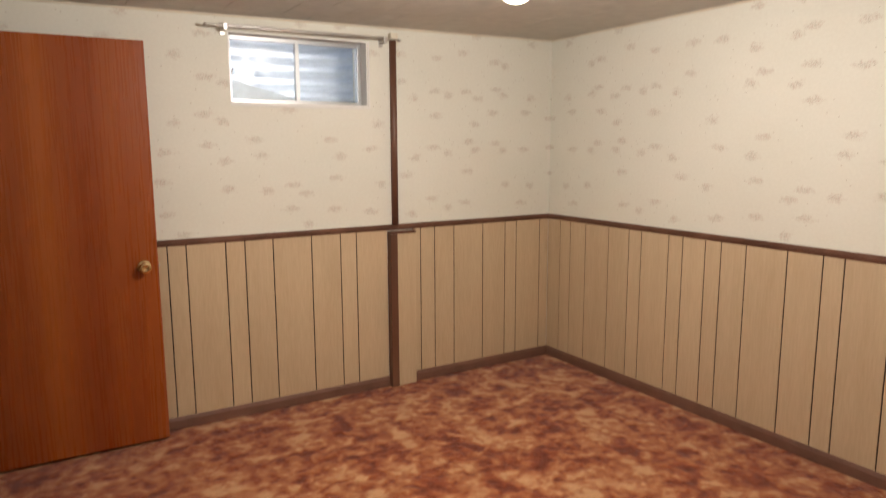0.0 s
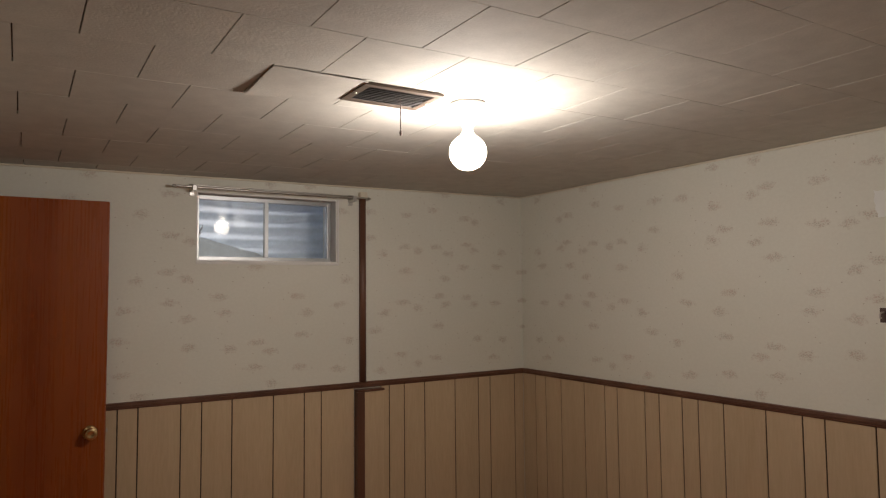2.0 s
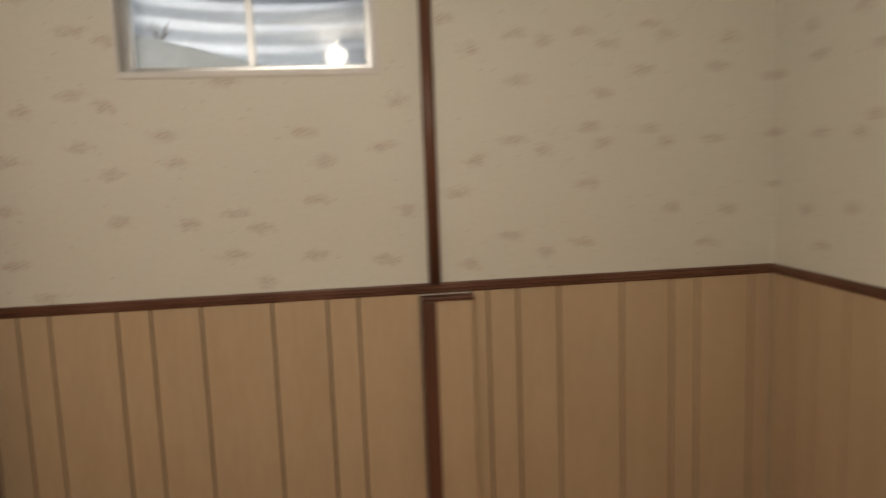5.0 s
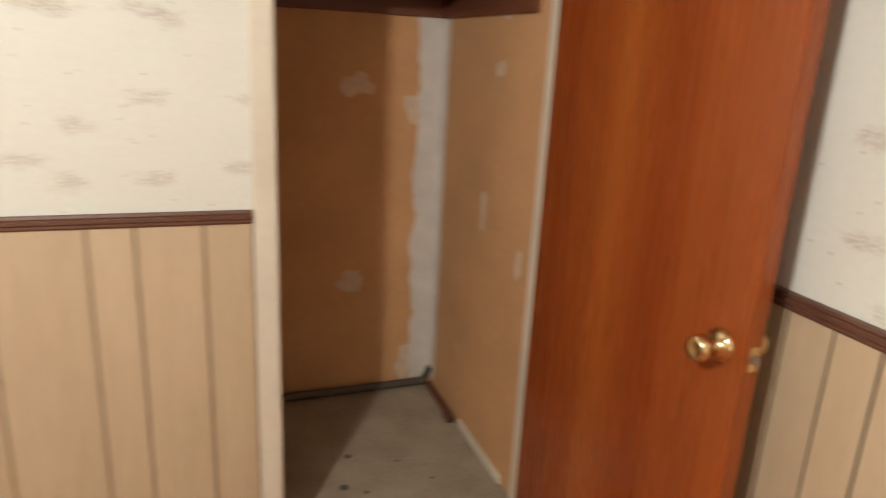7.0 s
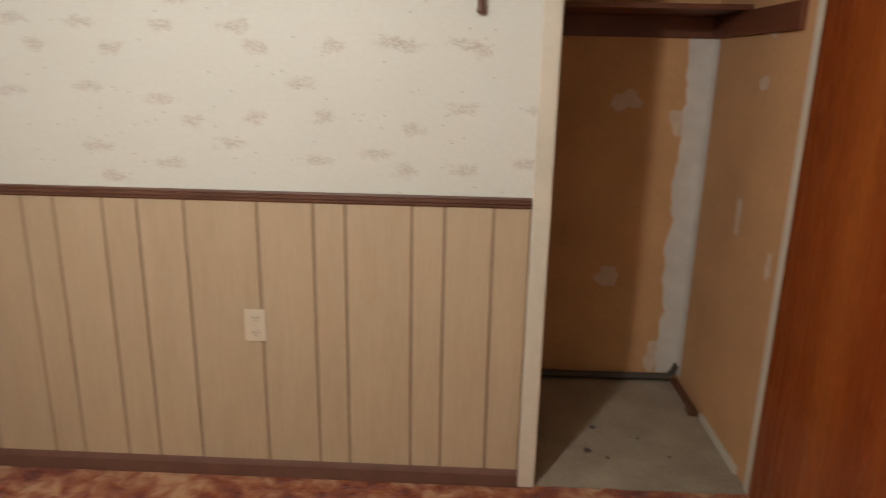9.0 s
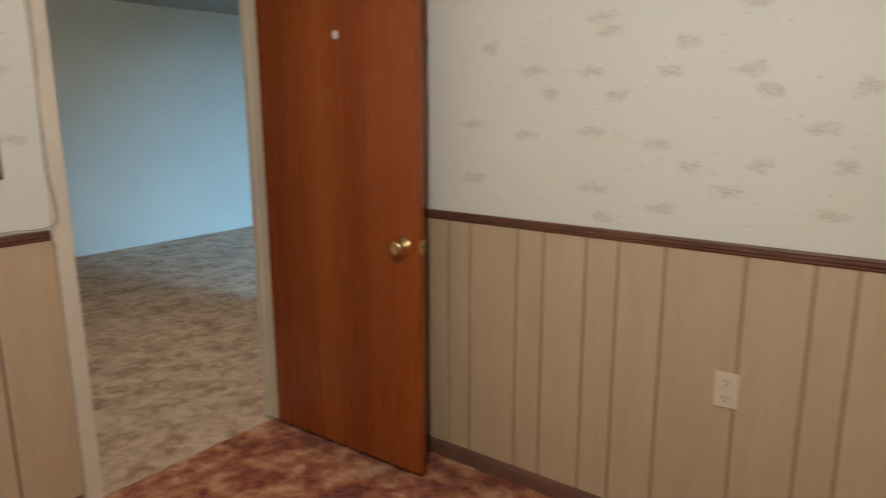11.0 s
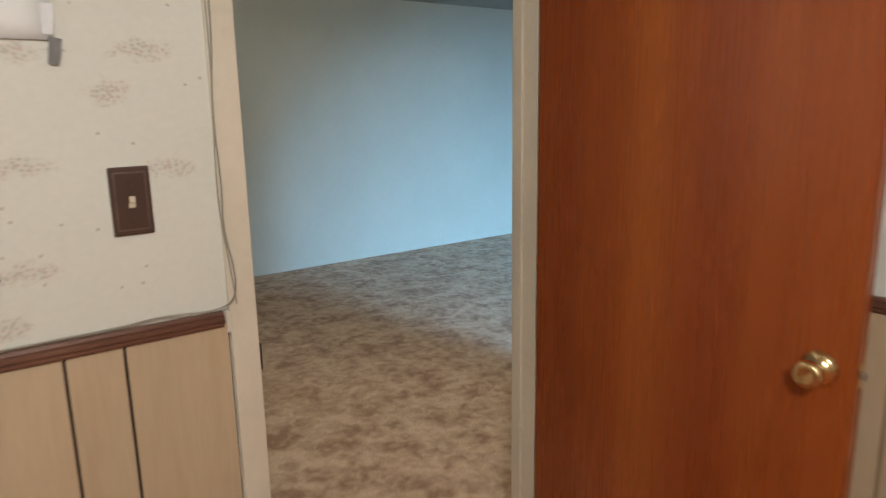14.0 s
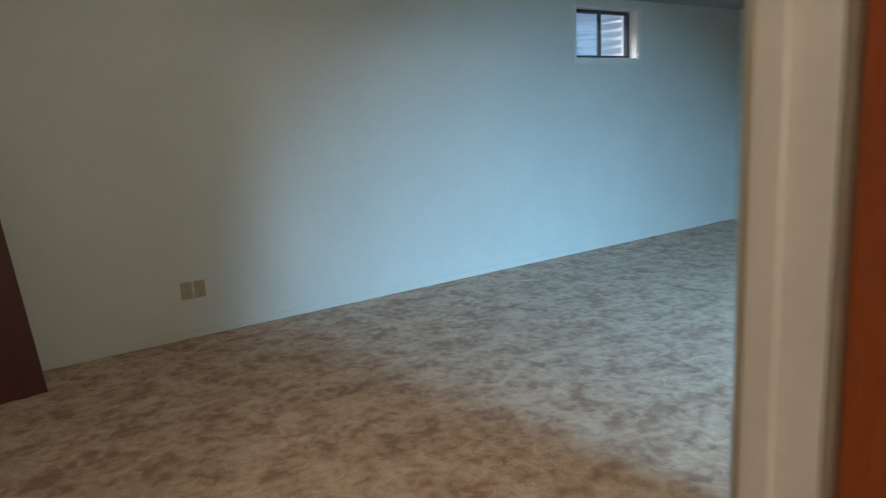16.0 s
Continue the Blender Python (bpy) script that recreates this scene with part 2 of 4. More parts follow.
M_BULB, bt, bb, bl = mat("glowing_bulb")
bb.inputs["Base Color"].default_value = (0.9, 0.88, 0.82, 1)
bb.inputs["Emission Color"].default_value = (1.0, 0.86, 0.66, 1)
bb.inputs["Emission Strength"].default_value = 20.0
M_GLASS, gt, gb, gl_ = mat("window_glass")
gb.inputs["Base Color"].default_value = (0.93, 0.97, 1.0, 1)
gb.inputs["Roughness"].default_value = 0.02
gb.inputs["Transmission Weight"].default_value = 1.0
gb.inputs["IOR"].default_value = 1.45


# ---- mesh helpers ----
def box(bm, x0, x1, y0, y1, z0, z1, mi=0, bevel=0.0):
    m = Matrix.LocRotScale(((x0 + x1) / 2, (y0 + y1) / 2, (z0 + z1) / 2), None, (abs(x1 - x0), abs(y1 - y0), abs(z1 - z0)))
    r = bmesh.ops.create_cube(bm, size=1, matrix=m)
    fs = {f for v in r["verts"] for f in v.link_faces}
    for f in fs:
        f.material_index = mi
    if bevel:
        es = {e for v in r["verts"] for e in v.link_edges}
        bmesh.ops.bevel(bm, geom=list(es), offset=bevel, segments=2, affect='EDGES', profile=0.6, material=-1)
    return bm


def boxes(*specs, bevel=0.0):
    bm = bmesh.new()
    for s in specs:
        box(bm, *s, bevel=bevel)
    return bm


def lathe(profile, seg=28, axis='Z'):
    """A turned body from (radius, height) pairs."""
    bm = bmesh.new()
    rings = []
    for r, h in profile:
        ring = []
        for i in range(seg):
            a = 2 * math.pi * i / seg
            p = (r * math.cos(a), r * math.sin(a), h)
            ring.append(bm.verts.new(p if axis == 'Z' else (p[0], -p[2], p[1]) if axis == 'Y' else (p[2], p[0], p[1])))
        rings.append(ring)
    for a, b in zip(rings, rings[1:]):
        for i in range(seg):
            bm.faces.new((a[i], a[(i + 1) % seg], b[(i + 1) % seg], b[i]))
    bm.faces.new(rings[0][::-1])
    bm.faces.new(rings[-1])
    bmesh.ops.recalc_face_normals(bm, faces=bm.faces)
    return bm


def extrude_profile(pts, along, a, b):
    """Sweeps a closed profile of (out, up) pairs along x or y from a to b; 'out' follows the sign carried in along, e.g. 'x-'."""
    bm = bmesh.new()
    sign = -1 if along[1] == '-' else 1
    ends = []
    for s in (a, b):
        ends.append([bm.verts.new((s, sign * o, z) if along[0] == 'x' else (sign * o, s, z)) for o, z in pts])
    k = len(pts)
    for i in range(k):
        bm.faces.new((ends[0][i], ends[0][(i + 1) % k], ends[1][(i + 1) % k], ends[1][i]))
    bm.faces.new(ends[0])
    bm.faces.new(ends[1])
    bmesh.ops.recalc_face_normals(bm, faces=bm.faces)
    return bm


def mesh_of(name, bm, material, smooth=False):
    me = bpy.data.meshes.new(name)
    bm.to_mesh(me)
    bm.free()
    for m in material if isinstance(material, (list, tuple)) else [material]:
        me.materials.append(m)
    if smooth:
        for p in me.polygons:
            p.use_smooth = True
    return me


def part(name, bm, material, parent=None, label="", at=None, smooth=False):
    ob = new(name, mesh_of(name, bm, material, smooth))
    if parent is not None:
        ob.parent = parent
    if at is not None:
        ob.matrix_basis = at
    return tagged(ob, label)


def thing(name, at, label, category, group="", kind=""):
    ob = new(name)
    ob.empty_display_size = 0.05
    ob.matrix_basis = at
    return tagged(ob, label, category, group, kind)


def setting(name, bm, material, label, category, smooth=False):
    return tagged(part(name, bm, material, smooth=smooth), label, category, kind="structure")


def tube(name, pts, radius, material, parent=None, label="", cyclic=False):
    cu = bpy.data.curves.new(name, 'CURVE')
    cu.dimensions, cu.bevel_depth, cu.bevel_resolution = '3D', radius, 3
    sp = cu.splines.new('NURBS')
    sp.points.add(len(pts) - 1)
    for p, c in zip(sp.points, pts):
        p.co = (*c, 1)
    sp.use_endpoint_u, sp.order_u = True, 3
    tmp = bpy.data.objects.new(name, cu)
    scene.collection.objects.link(tmp)
    me = bpy.data.meshes.new_from_object(tmp.evaluated_get(bpy.context.evaluated_depsgraph_get()))
    bpy.data.objects.remove(tmp)
    me.materials.append(material)
    for p in me.polygons:
        p.use_smooth = True
    ob = new(name, me)
    if parent is not None:
        ob.parent = parent
    return tagged(ob, label)


# ---- large structure ----
def pile(name, x0, x1, y0, y1, step, amp, material, label):
    """A deep-pile carpet with a softly uneven top."""
    nx, ny = int((x1 - x0) / step), int((y1 - y0) / step)
    verts = []
    for j in range(ny + 1):
        for i in range(nx + 1):
            x, y = x0 + (x1 - x0) * i / nx, y0 + (y1 - y0) * j / ny
            h = noise.noise(Vector((x * 17, y * 17, 1))) * amp + noise.noise(Vector((x * 48, y * 48, 5))) * amp * 0.6
            verts.append((x, y, h - amp * 0.4))
    faces = [(j * (nx + 1) + i, j * (nx + 1) + i + 1, (j + 1) * (nx + 1) + i + 1, (j + 1) * (nx + 1) + i) for j in range(ny) for i in range(nx)]
    me = bpy.data.meshes.new(name)
    me.from_pydata(verts, [], faces)
    me.materials.append(material)
    for p in me.polygons:
        p.use_smooth = True
    return tagged(new(name, me), label, "carpet", kind="structure")


HX0, HX1, HEAD = 0.20, 1.029, 2.05      # doorway in the south partition
CY0, CY1 = 2.884, 3.629                 # closet doorway in the west partition
CLX, CLN = -0.916, 3.6395                # closet back and north faces
pile("floor_carpet", 0.0, W, -0.03, N, 0.022, 0.006, M_CARPET_A, "deep rust-red and orange mottled shag carpet on the floor")
pile("floor_carpet_back_room", BW, 3.2, BS, -0.03, 0.03, 0.006, M_CARPET_B, "beige and brown mottled shag carpet on the floor")
pile("floor_carpet_alcove", BW, CLX - TH, -0.03, N, 0.06, 0.006, M_CARPET_B, "beige and brown mottled shag carpet on the floor")
setting("floor_slab", boxes((BW - 0.2, W + 0.2, BS - 0.2, N + 0.2, -0.25, -0.02)), M_CONC, "grey concrete basement slab under the carpets", "floor")
setting("floor_closet", boxes((CLX, -0.004, 2.0, CLN, -0.02, -0.001)), M_CONC, "bare dusty grey concrete closet floor", "floor")

WX0, WX1, WZ0, WZ1 = 1.28, 2.09, 1.752, 2.13   # window opening, north wall
wall_n = setting("wall_north", boxes((-TH, WX0, N, N + 0.22, 0, H + 0.3), (WX1, W + TH, N, N + 0.22, 0, H + 0.3),
                 (WX0, WX1, N, N + 0.22, 0, WZ0), (WX0, WX1, N, N + 0.22, WZ1, H + 0.3)), M_PAPER,
                 "cream wallpapered wall with small faded flower sprigs", "wall")
wall_e = setting("wall_east", boxes((W, W + 0.15, -TH, N, 0, H + 0.3)), M_PAPER, "cream wallpapered wall with small faded flower sprigs", "wall")
wall_w = setting("wall_west", boxes((-TH, 0, 0, CY0 - 0.012, 0, H + 0.3), (-TH, 0, CY1 + 0.012, N, 0, H + 0.3), (-TH, 0, CY0 - 0.012, CY1 + 0.012, HEAD + 0.012, H + 0.3)), M_PAPER,
                 "cream wallpapered wall with small faded flower sprigs", "wall")
wall_s = setting("wall_south", boxes((HX1 + 0.012, W, -TH, 0, 0, H + 0.3), (-TH, HX0 - 0.012, -TH, 0, 0, H + 0.3), (HX0 - 0.012, HX1 + 0.012, -TH, 0, HEAD + 0.012, H + 0.3)), M_PAPER,
                 "cream wallpapered partition wall with small faded flower sprigs", "wall")

# ceiling tiles in staggered courses, one mesh
bm = boxes((0.0, W, 0.0, N, 0.012, 0.05, 1))
TILE = 0.305
for row in range(13):
    y = -0.05 + TILE * row
    x = (0.897 if row % 2 else 1.060) + 0.018 * (y - 1.6) - TILE * 4
    while x < W:
        a0, a1, b0, b1 = max(x, 0.001) + 0.0018, min(x + TILE, W) - 0.0018, max(y, 0.001) + 0.0008, min(y + TILE, N) - 0.0008
        if a1 - a0 > 0.02 and b1 - b0 > 0.02:
            box(bm, a0, a1, b0, b1, -random.uniform(0, 0.0009), 0.013, 0)
        x += TILE
for v in bm.verts:
    v.co.z += ceil_z(v.co.x)
tagged(part("ceiling", bm, [M_CEIL, M_GAP]), "off-white staggered fibre ceiling tiles with open joints", "ceiling", kind="structure")
setting("ceiling_closet", boxes((CLX - TH, -TH, 1.9, N, H + 0.02, H + 0.06)), M_DRYWALL, "bare drywall closet ceiling", "ceiling")

# closet shell
setting("wall_closet_back", boxes((CLX - TH, CLX, 1.9, N, 0, H + 0.3)), [M_DRYWALL], "bare tan drywall closet wall with unsanded patches", "wall")
setting("wall_closet_north", boxes((CLX, -0.036, CLN, N, 0, H + 0.3)), M_DRYWALL, "bare tan drywall closet wall with patched screw holes", "wall")
setting("wall_closet_south", boxes((CLX, -TH, 1.9, 2.0, 0, H + 0.3)), M_DRYWALL, "bare tan drywall closet wall", "wall")
setting("wall_closet_lining", boxes((-TH - 0.012, -TH, 2.0, CY0 - 0.012, 0, H + 0.02), (-TH - 0.012, -TH, CY0 - 0.012, CLN, HEAD + 0.012, H + 0.02)), M_DRYWALL, "bare drywall inside of the closet front", "wall")

# back room shell
QX0, QX1, QZ0, QZ1 = -4.845, -3.955, 1.862, 2.335   # back window opening
setting("wall_back_south", boxes((BW, QX0, BS - 0.2, BS, 0, BH), (QX1, 3.2, BS - 0.2, BS, 0, BH), (QX0, QX1, BS - 0.2, BS, 0, QZ0), (QX0, QX1, BS - 0.2, BS, QZ1, BH)), M_BWALL,
        "plain white painted basement wall", "wall")
setting("wall_back_west", boxes((BW - 0.2, BW, BS - 0.2, N, 0, BH)), M_BWALL, "plain white painted basement wall", "wall")
setting("wall_back_east", boxes((3.2, 3.3, BS - 0.2, -TH, 0, BH)), M_BWALL, "plain white painted basement wall", "wall")
setting("wall_back_north_face", boxes((CLX - TH, HX0 - 0.012, -TH - 0.012, -TH, 0, BH), (HX1 + 0.012, 3.2, -TH - 0.012, -TH, 0, BH), (HX0 - 0.012, HX1 + 0.012, -TH - 0.012, -TH, HEAD + 0.012, BH)), M_BWALL, "plain white painted partition", "wall")
# unseen partition, added so its corner cuts off the daylight on the south wall
setting("wall_alcove_east_unseen", boxes((-1.22, CLX - TH, -TH - 0.012, N, 0, BH)), M_BWALL, "plain white painted partition", "wall")
setting("wall_between_closet", boxes((CLX - TH, -TH, -TH, 1.9, 0, BH)), M_DRYWALL, "drywall partition core", "wall")
# unseen wall, added with an opening at the daylight lamp
setting("wall_alcove_north_unseen", boxes((BW, -2.25, N, N + 0.2, 0, BH), (-1.4, CLX - TH, N, N + 0.2, 0, BH), (-2.25, -1.4, N, N + 0.2, 0, 1.45), (-2.25, -1.4, N, N + 0.2, 2.15, BH)), M_BWALL, "plain white painted basement wall", "wall")
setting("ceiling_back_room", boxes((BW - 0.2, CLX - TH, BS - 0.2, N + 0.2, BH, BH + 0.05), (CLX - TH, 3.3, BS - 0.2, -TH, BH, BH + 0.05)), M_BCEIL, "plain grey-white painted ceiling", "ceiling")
setting("roof_slab", boxes((CLX - TH, W + 0.2, -TH, N + 0.22, H + 0.3, H + 0.4)), M_CONC, "floor deck above the basement", "ceiling")


# door linings and casings
def lining(name, vertical_x, a0, a1, c0, c1, stops=True):
    """The cream jambs, head, stops and casings of a doorway; a runs along the wall, c across it (c1 is the room face)."""
    th = thing(name, pose(0, 0, 0), "cream painted wooden door frame with flat casings", "door frame", kind="structure")

    def bx(n, p0, p1, q0, q1, z0, z1, bev=0.002):
        s = (p0, p1, q0, q1, z0, z1) if not vertical_x else (q0, q1, p0, p1, z0, z1)
        part(n, boxes(s, bevel=bev), M_CREAM, th)
    bx("jamb", a0 - 0.012, a0, c0, c1, 0, HEAD)
    bx("jamb", a1, a1 + 0.012, c0, c1, 0, HEAD)
    bx("head_jamb", a0 - 0.012, a1 + 0.012, c0, c1, HEAD, HEAD + 0.012)
    s0, s1 = (c0 + 0.012, c0 + 0.048)
    if stops:
        bx("door_stop", a0, a0 + 0.010, s0, s1, 0, HEAD - 0.011)
        bx("door_stop", a1 - 0.010, a1, s0, s1, 0, HEAD - 0.011)
        bx("head_stop", a0, a1, s0, s1, HEAD - 0.010, HEAD)
    for lo, hi in ((a0 - 0.062, a0 - 0.004), (a1 + 0.004, a1 + 0.062)):
        bx("casing", lo, hi, c1 + 0.0005, c1 + 0.014, 0, HEAD + 0.0035, 0.004)
    bx("head_casing", a0 - 0.062, a1 + 0.062, c1 + 0.0005, c1 + 0.014, HEAD + 0.004, HEAD + 0.062, 0.004)
    return th


frame_s = lining("door_frame_1", False, HX0, HX1, -TH, 0.0)
frame_c = lining("door_frame_2", True, CY0, CY1, -0.035, 0.0, False)
part("strike_plate", boxes((HX1 - 0.0125, HX1 - 0.0095, -0.045, -0.020, 0.88, 0.94)), M_BROWNPL, frame_s, "dark strike plate")
part("strike_plate", boxes((-0.045, -0.020, CY0 + 0.0005, CY0 + 0.0025, 0.88, 0.94)), M_BROWNPL, frame_c, "dark strike plate")


# ---- doors ----
def knob_bm():
    return lathe([(0.034, 0.0), (0.034, 0.004), (0.028, 0.009), (0.014, 0.012), (0.012, 0.028), (0.017, 0.034), (0.027, 0.041), (0.0275, 0.056), (0.022, 0.062), (0.012, 0.058), (0.0, 0.057)][:-1], 28, 'Y')


def slab_door(name, hinge, angle, width, label):
    """A flush door; local x runs from the hinge to the latch edge, local -y is the face towards the room."""
    th = thing(name, Matrix.Translation(hinge) @ Matrix.Rotation(radians(angle), 4, 'Z'), label, "door", kind="structure")
    part("door_leaf", boxes((0.003, width, -0.0175, 0.0175, 0.015, 2.03), bevel=0.0015), M_DOOR, th)
    part("latch_edge", boxes((width + 0.0003, width + 0.0022, -0.0155, 0.0155, 0.017, 2.028)), M_DOOR, th)
    for face in (-1, 1):
        k = part("door_knob", knob_bm(), M_BRASS, th, "polished brass knob", Matrix.Translation((width - 0.065, face * 0.0176, 0.93)) @ (Matrix.Identity(4) if face < 0 else Matrix.Rotation(math.pi, 4, 'Z')), True)
        part("knob_rose", lathe([(0.036, 0.0), (0.036, 0.0025), (0.030, 0.006)], 28, 'Y'), M_BRASS, k, "", Matrix.Translation((0, 0, 0)), True)
    part("latch_plate", boxes((width + 0.0023, width + 0.0035, -0.011, 0.011, 0.905, 0.955)), M_BRASS, th, "tarnished brass latch plate")
    part("latch_bolt", boxes((width + 0.0036, width + 0.012, -0.006, 0.006, 0.922, 0.938), bevel=0.002), M_STEEL, th, "dull steel latch bolt")
    for z in (0.22, 1.02, 1.80):
        part("hinge", lathe([(0.006, 0.0), (0.006, 0.09)], 10), M_BRASS, th, "", Matrix.Translation((0.0, 0.023, z)))
    return th


door_1 = slab_door("door_1", (HX0 + 0.005, 0.026, 0.0), 91.0, 0.833, "orange-brown flush lauan door standing wide open")
for x, z in ((0.30, 1.70), ):
    part("putty_spot", lathe([(0.017, 0.0), (0.015, 0.0012)], 14, 'Y'), M_MUD, door_1, "pale filler spot", Matrix.Translation((x + 0.15, -0.0176, z)))
    part("nail_hole", lathe([(0.004, 0.0), (0.003, 0.0009)], 8, 'Y'), M_SLOT, door_1, "", Matrix.Translation((x + 0.24, -0.0176, z + 0.01)))
    part("nail_hole", lathe([(0.004, 0.0), (0.003, 0.0009)], 8, 'Y'), M_SLOT, door_1, "", Matrix.Translation((x + 0.16, -0.0176, z + 0.03)))
door_2 = slab_door("door_2", (0.022, CY1 + 0.010, 0.0), 0.0, 0.825, "orange-brown flush lauan closet door standing wide open")


# ---- wainscot, chair rail, baseboard ----
RAIL_PROFILE = [(o, 0.022 - (0.022 - h) * 0.74) for o, h in [(0.0, -0.024), (0.010, -0.024), (0.013, -0.018), (0.013, -0.010), (0.018, -0.004), (0.018, 0.004), (0.014, 0.009), (0.016, 0.014), (0.013, 0.021), (0.0, 0.022)]]
BASE_PROFILE = [(0.0, 0.0), (0.016, 0.0), (0.014, 0.045), (0.009, 0.060), (0.006, 0.066), (0.0, 0.066)]


def run_of(along, face, sign, a, b, kinds=("rail", "base")):
    """Chair rail and baseboard against a wall face."""
    key = along + ('+' if sign > 0 else '-')
    for k in kinds:
        prof = RAIL_PROFILE if k == "rail" else BASE_PROFILE
        z = RAIL - 0.006 if k == "rail" else 0.0
        bm = extrude_profile([(o + 0.0005, h + z) for o, h in prof], key, a, b)
        bmesh.ops.translate(bm, verts=bm.verts, vec=(0, face, 0) if along == 'x' else (face, 0, 0))
        if k == "rail":
            setting("chair_rail", bm, M_TRIM, "dark brown moulded wooden chair rail on the wall", "chair rail")
        else:
            setting("baseboard", bm, M_BASEB, "brown baseboard along the carpet", "baseboard")


def wainscot(wall, along, face, sign, cuts, groove=M_GROOVE, half=0.0031):
    """Vertical boards with dark grooves between them, below the chair rail."""
    def slab(a, b, z0, z1, o0, o1, bev):
        p, q = face + sign * o0, face + sign * o1
        s = (a, b, min(p, q), max(p, q), z0, z1) if along == 'x' else (min(p, q), max(p, q), a, b, z0, z1)
        return boxes(s, bevel=bev)
    part("groove_backing", slab(cuts[0], cuts[-1], 0.0, RAIL - 0.01, 0.0004, 0.0015, 0), groove, wall, "brown groove backing")
    for a, b in zip(cuts, cuts[1:]):
        part("wainscot_board", slab(a + half, b - half, 0.002, RAIL - 0.012, 0.0016, 0.0062, 0.0012), M_PANEL, wall)


run_of('x', N, -1, 0.001, W - 0.001, ("rail",))
run_of('x', N, -1, 0.001, 2.199, ("base",))
run_of('x', N, -1, 2.376, W - 0.001, ("base",))
run_of('y', W, -1, 0.001, N - 0.0165)
run_of('y', 0.0, 1, 0.019, CY0 - 0.064)
run_of('x', 0.0, 1, HX1 + 0.075, W - 0.019)

# pilaster strip and painted conduit on the window wall
pil = thing("pilaster", pose(2.2, N, 0), "tan boxed-in pilaster with a brown corner strip", "pilaster", kind="structure")
part("box", boxes((0.05, 0.175, -0.044, -0.0005, 0.002, RAIL - 0.040), bevel=0.002), M_PANEL, pil)
part("corner_strip", boxes((0.0, 0.049, -0.050, -0.0005, 0.0, RAIL - 0.040), bevel=0.004), M_TRIM, pil, "brown corner strip")
part("cap", boxes((0.0, 0.178, -0.054, -0.0005, RAIL - 0.0395, RAIL - 0.0255), bevel=0.004), M_TRIM, pil, "thin brown cap")
con = thing("conduit", pose(2.252, N, 0), "brown painted half-round strip running up the wall", "conduit")
part("strip", lathe([(0.021, RAIL + 0.017), (0.021, H - 0.056)], 20), M_TRIM, con, "", Matrix.Translation((0, -0.012, 0)), True)
part("top_clip", boxes((-0.024, 0.024, -0.036, -0.0005, H - 0.055, H - 0.013), bevel=0.004), M_CREAM, con, "cream top block")

# thin cove bead under the ceiling
for bead in ((0.0, W, N - 0.012, N - 0.0005, -0.012, -0.0025), (W - 0.012, W - 0.0005, 0.0, N - 0.013, -0.012, -0.0025)):
    bm = boxes(bead, bevel=0.004)
    for v in bm.verts:
        v.co.z += ceil_z(v.co.x)
    setting("trim_ceiling", bm, M_CREAM, "thin cream bead along the ceiling edge", "trim")


# ---- windows ----
def window(name, x0, x1, z0, z1, face, sign, depth, frame_mat, label, bar=0.022, slack=None):
    """A two-pane sliding basement window set back in its opening; sign is the way outdoors."""
    th = thing(name, pose(0, 0, 0), label, "window", kind="structure")
    y = face + sign * depth

    def bx(n, a0, a1, d0, d1, c0, c1, m, bev=0.0015, parent=th, lab=""):
        p, q = y + sign * d0, y + sign * d1
        return part(n, boxes((a0, a1, min(p, q), max(p, q), c0, c1), bevel=bev), m, parent, lab)
    bx("reveal", x0, x1, -depth + 0.001, 0.10, z0 - 0.001, z0 + 0.008, M_WHITE, lab="white painted sill")
    bx("reveal", x0, x1, -depth + 0.001, 0.10, z1 - 0.008, z1 + 0.001, M_WHITE)
    bx("reveal", x0 - 0.001, x0 + 0.008, -depth + 0.001, 0.10, z0 + 0.0085, z1 - 0.0085, M_WHITE)
    bx("reveal", x1 - 0.008, x1 + 0.001, -depth + 0.001, 0.10, z0 + 0.0085, z1 - 0.0085, M_WHITE)
    a0, a1, c0, c1 = x0 + 0.009, x1 - 0.009, z0 + 0.009, z1 - 0.009
    fr = bx("window_frame", a0, a0 + bar, 0, 0.05, c0, c1, frame_mat)
    bx("window_frame", a1 - bar, a1, 0, 0.05, c0, c1, frame_mat)
    bx("window_frame", a0 + bar, a1 - bar, 0, 0.05, c0, c0 + bar, frame_mat)
    bx("window_frame", a0 + bar, a1 - bar, 0, 0.05, c1 - bar, c1, frame_mat)
    mid = (a0 + a1) / 2
    bx("meeting_stile", mid - 0.011, mid + 0.011, -0.004, 0.03, c0 + bar, c1 - bar, frame_mat)
    for p0, p1, d in ((a0 + bar, mid - 0.011, 0.012), (mid + 0.011, a1 - bar, 0.026)):
        g = bx("pane", p0 + 0.001, p1 - 0.001, d, d + 0.004, c0 + bar + 0.001, c1 - bar - 0.001, M_GLASS, 0)
        g.visible_shadow = False
        if slack:
            c = Matrix.Translation(((p0 + p1) / 2, y + sign * d, (c0 + c1) / 2))
            g.matrix_basis = c @ pose(0, 0, 0, *slack) @ c.inverted()
    return th


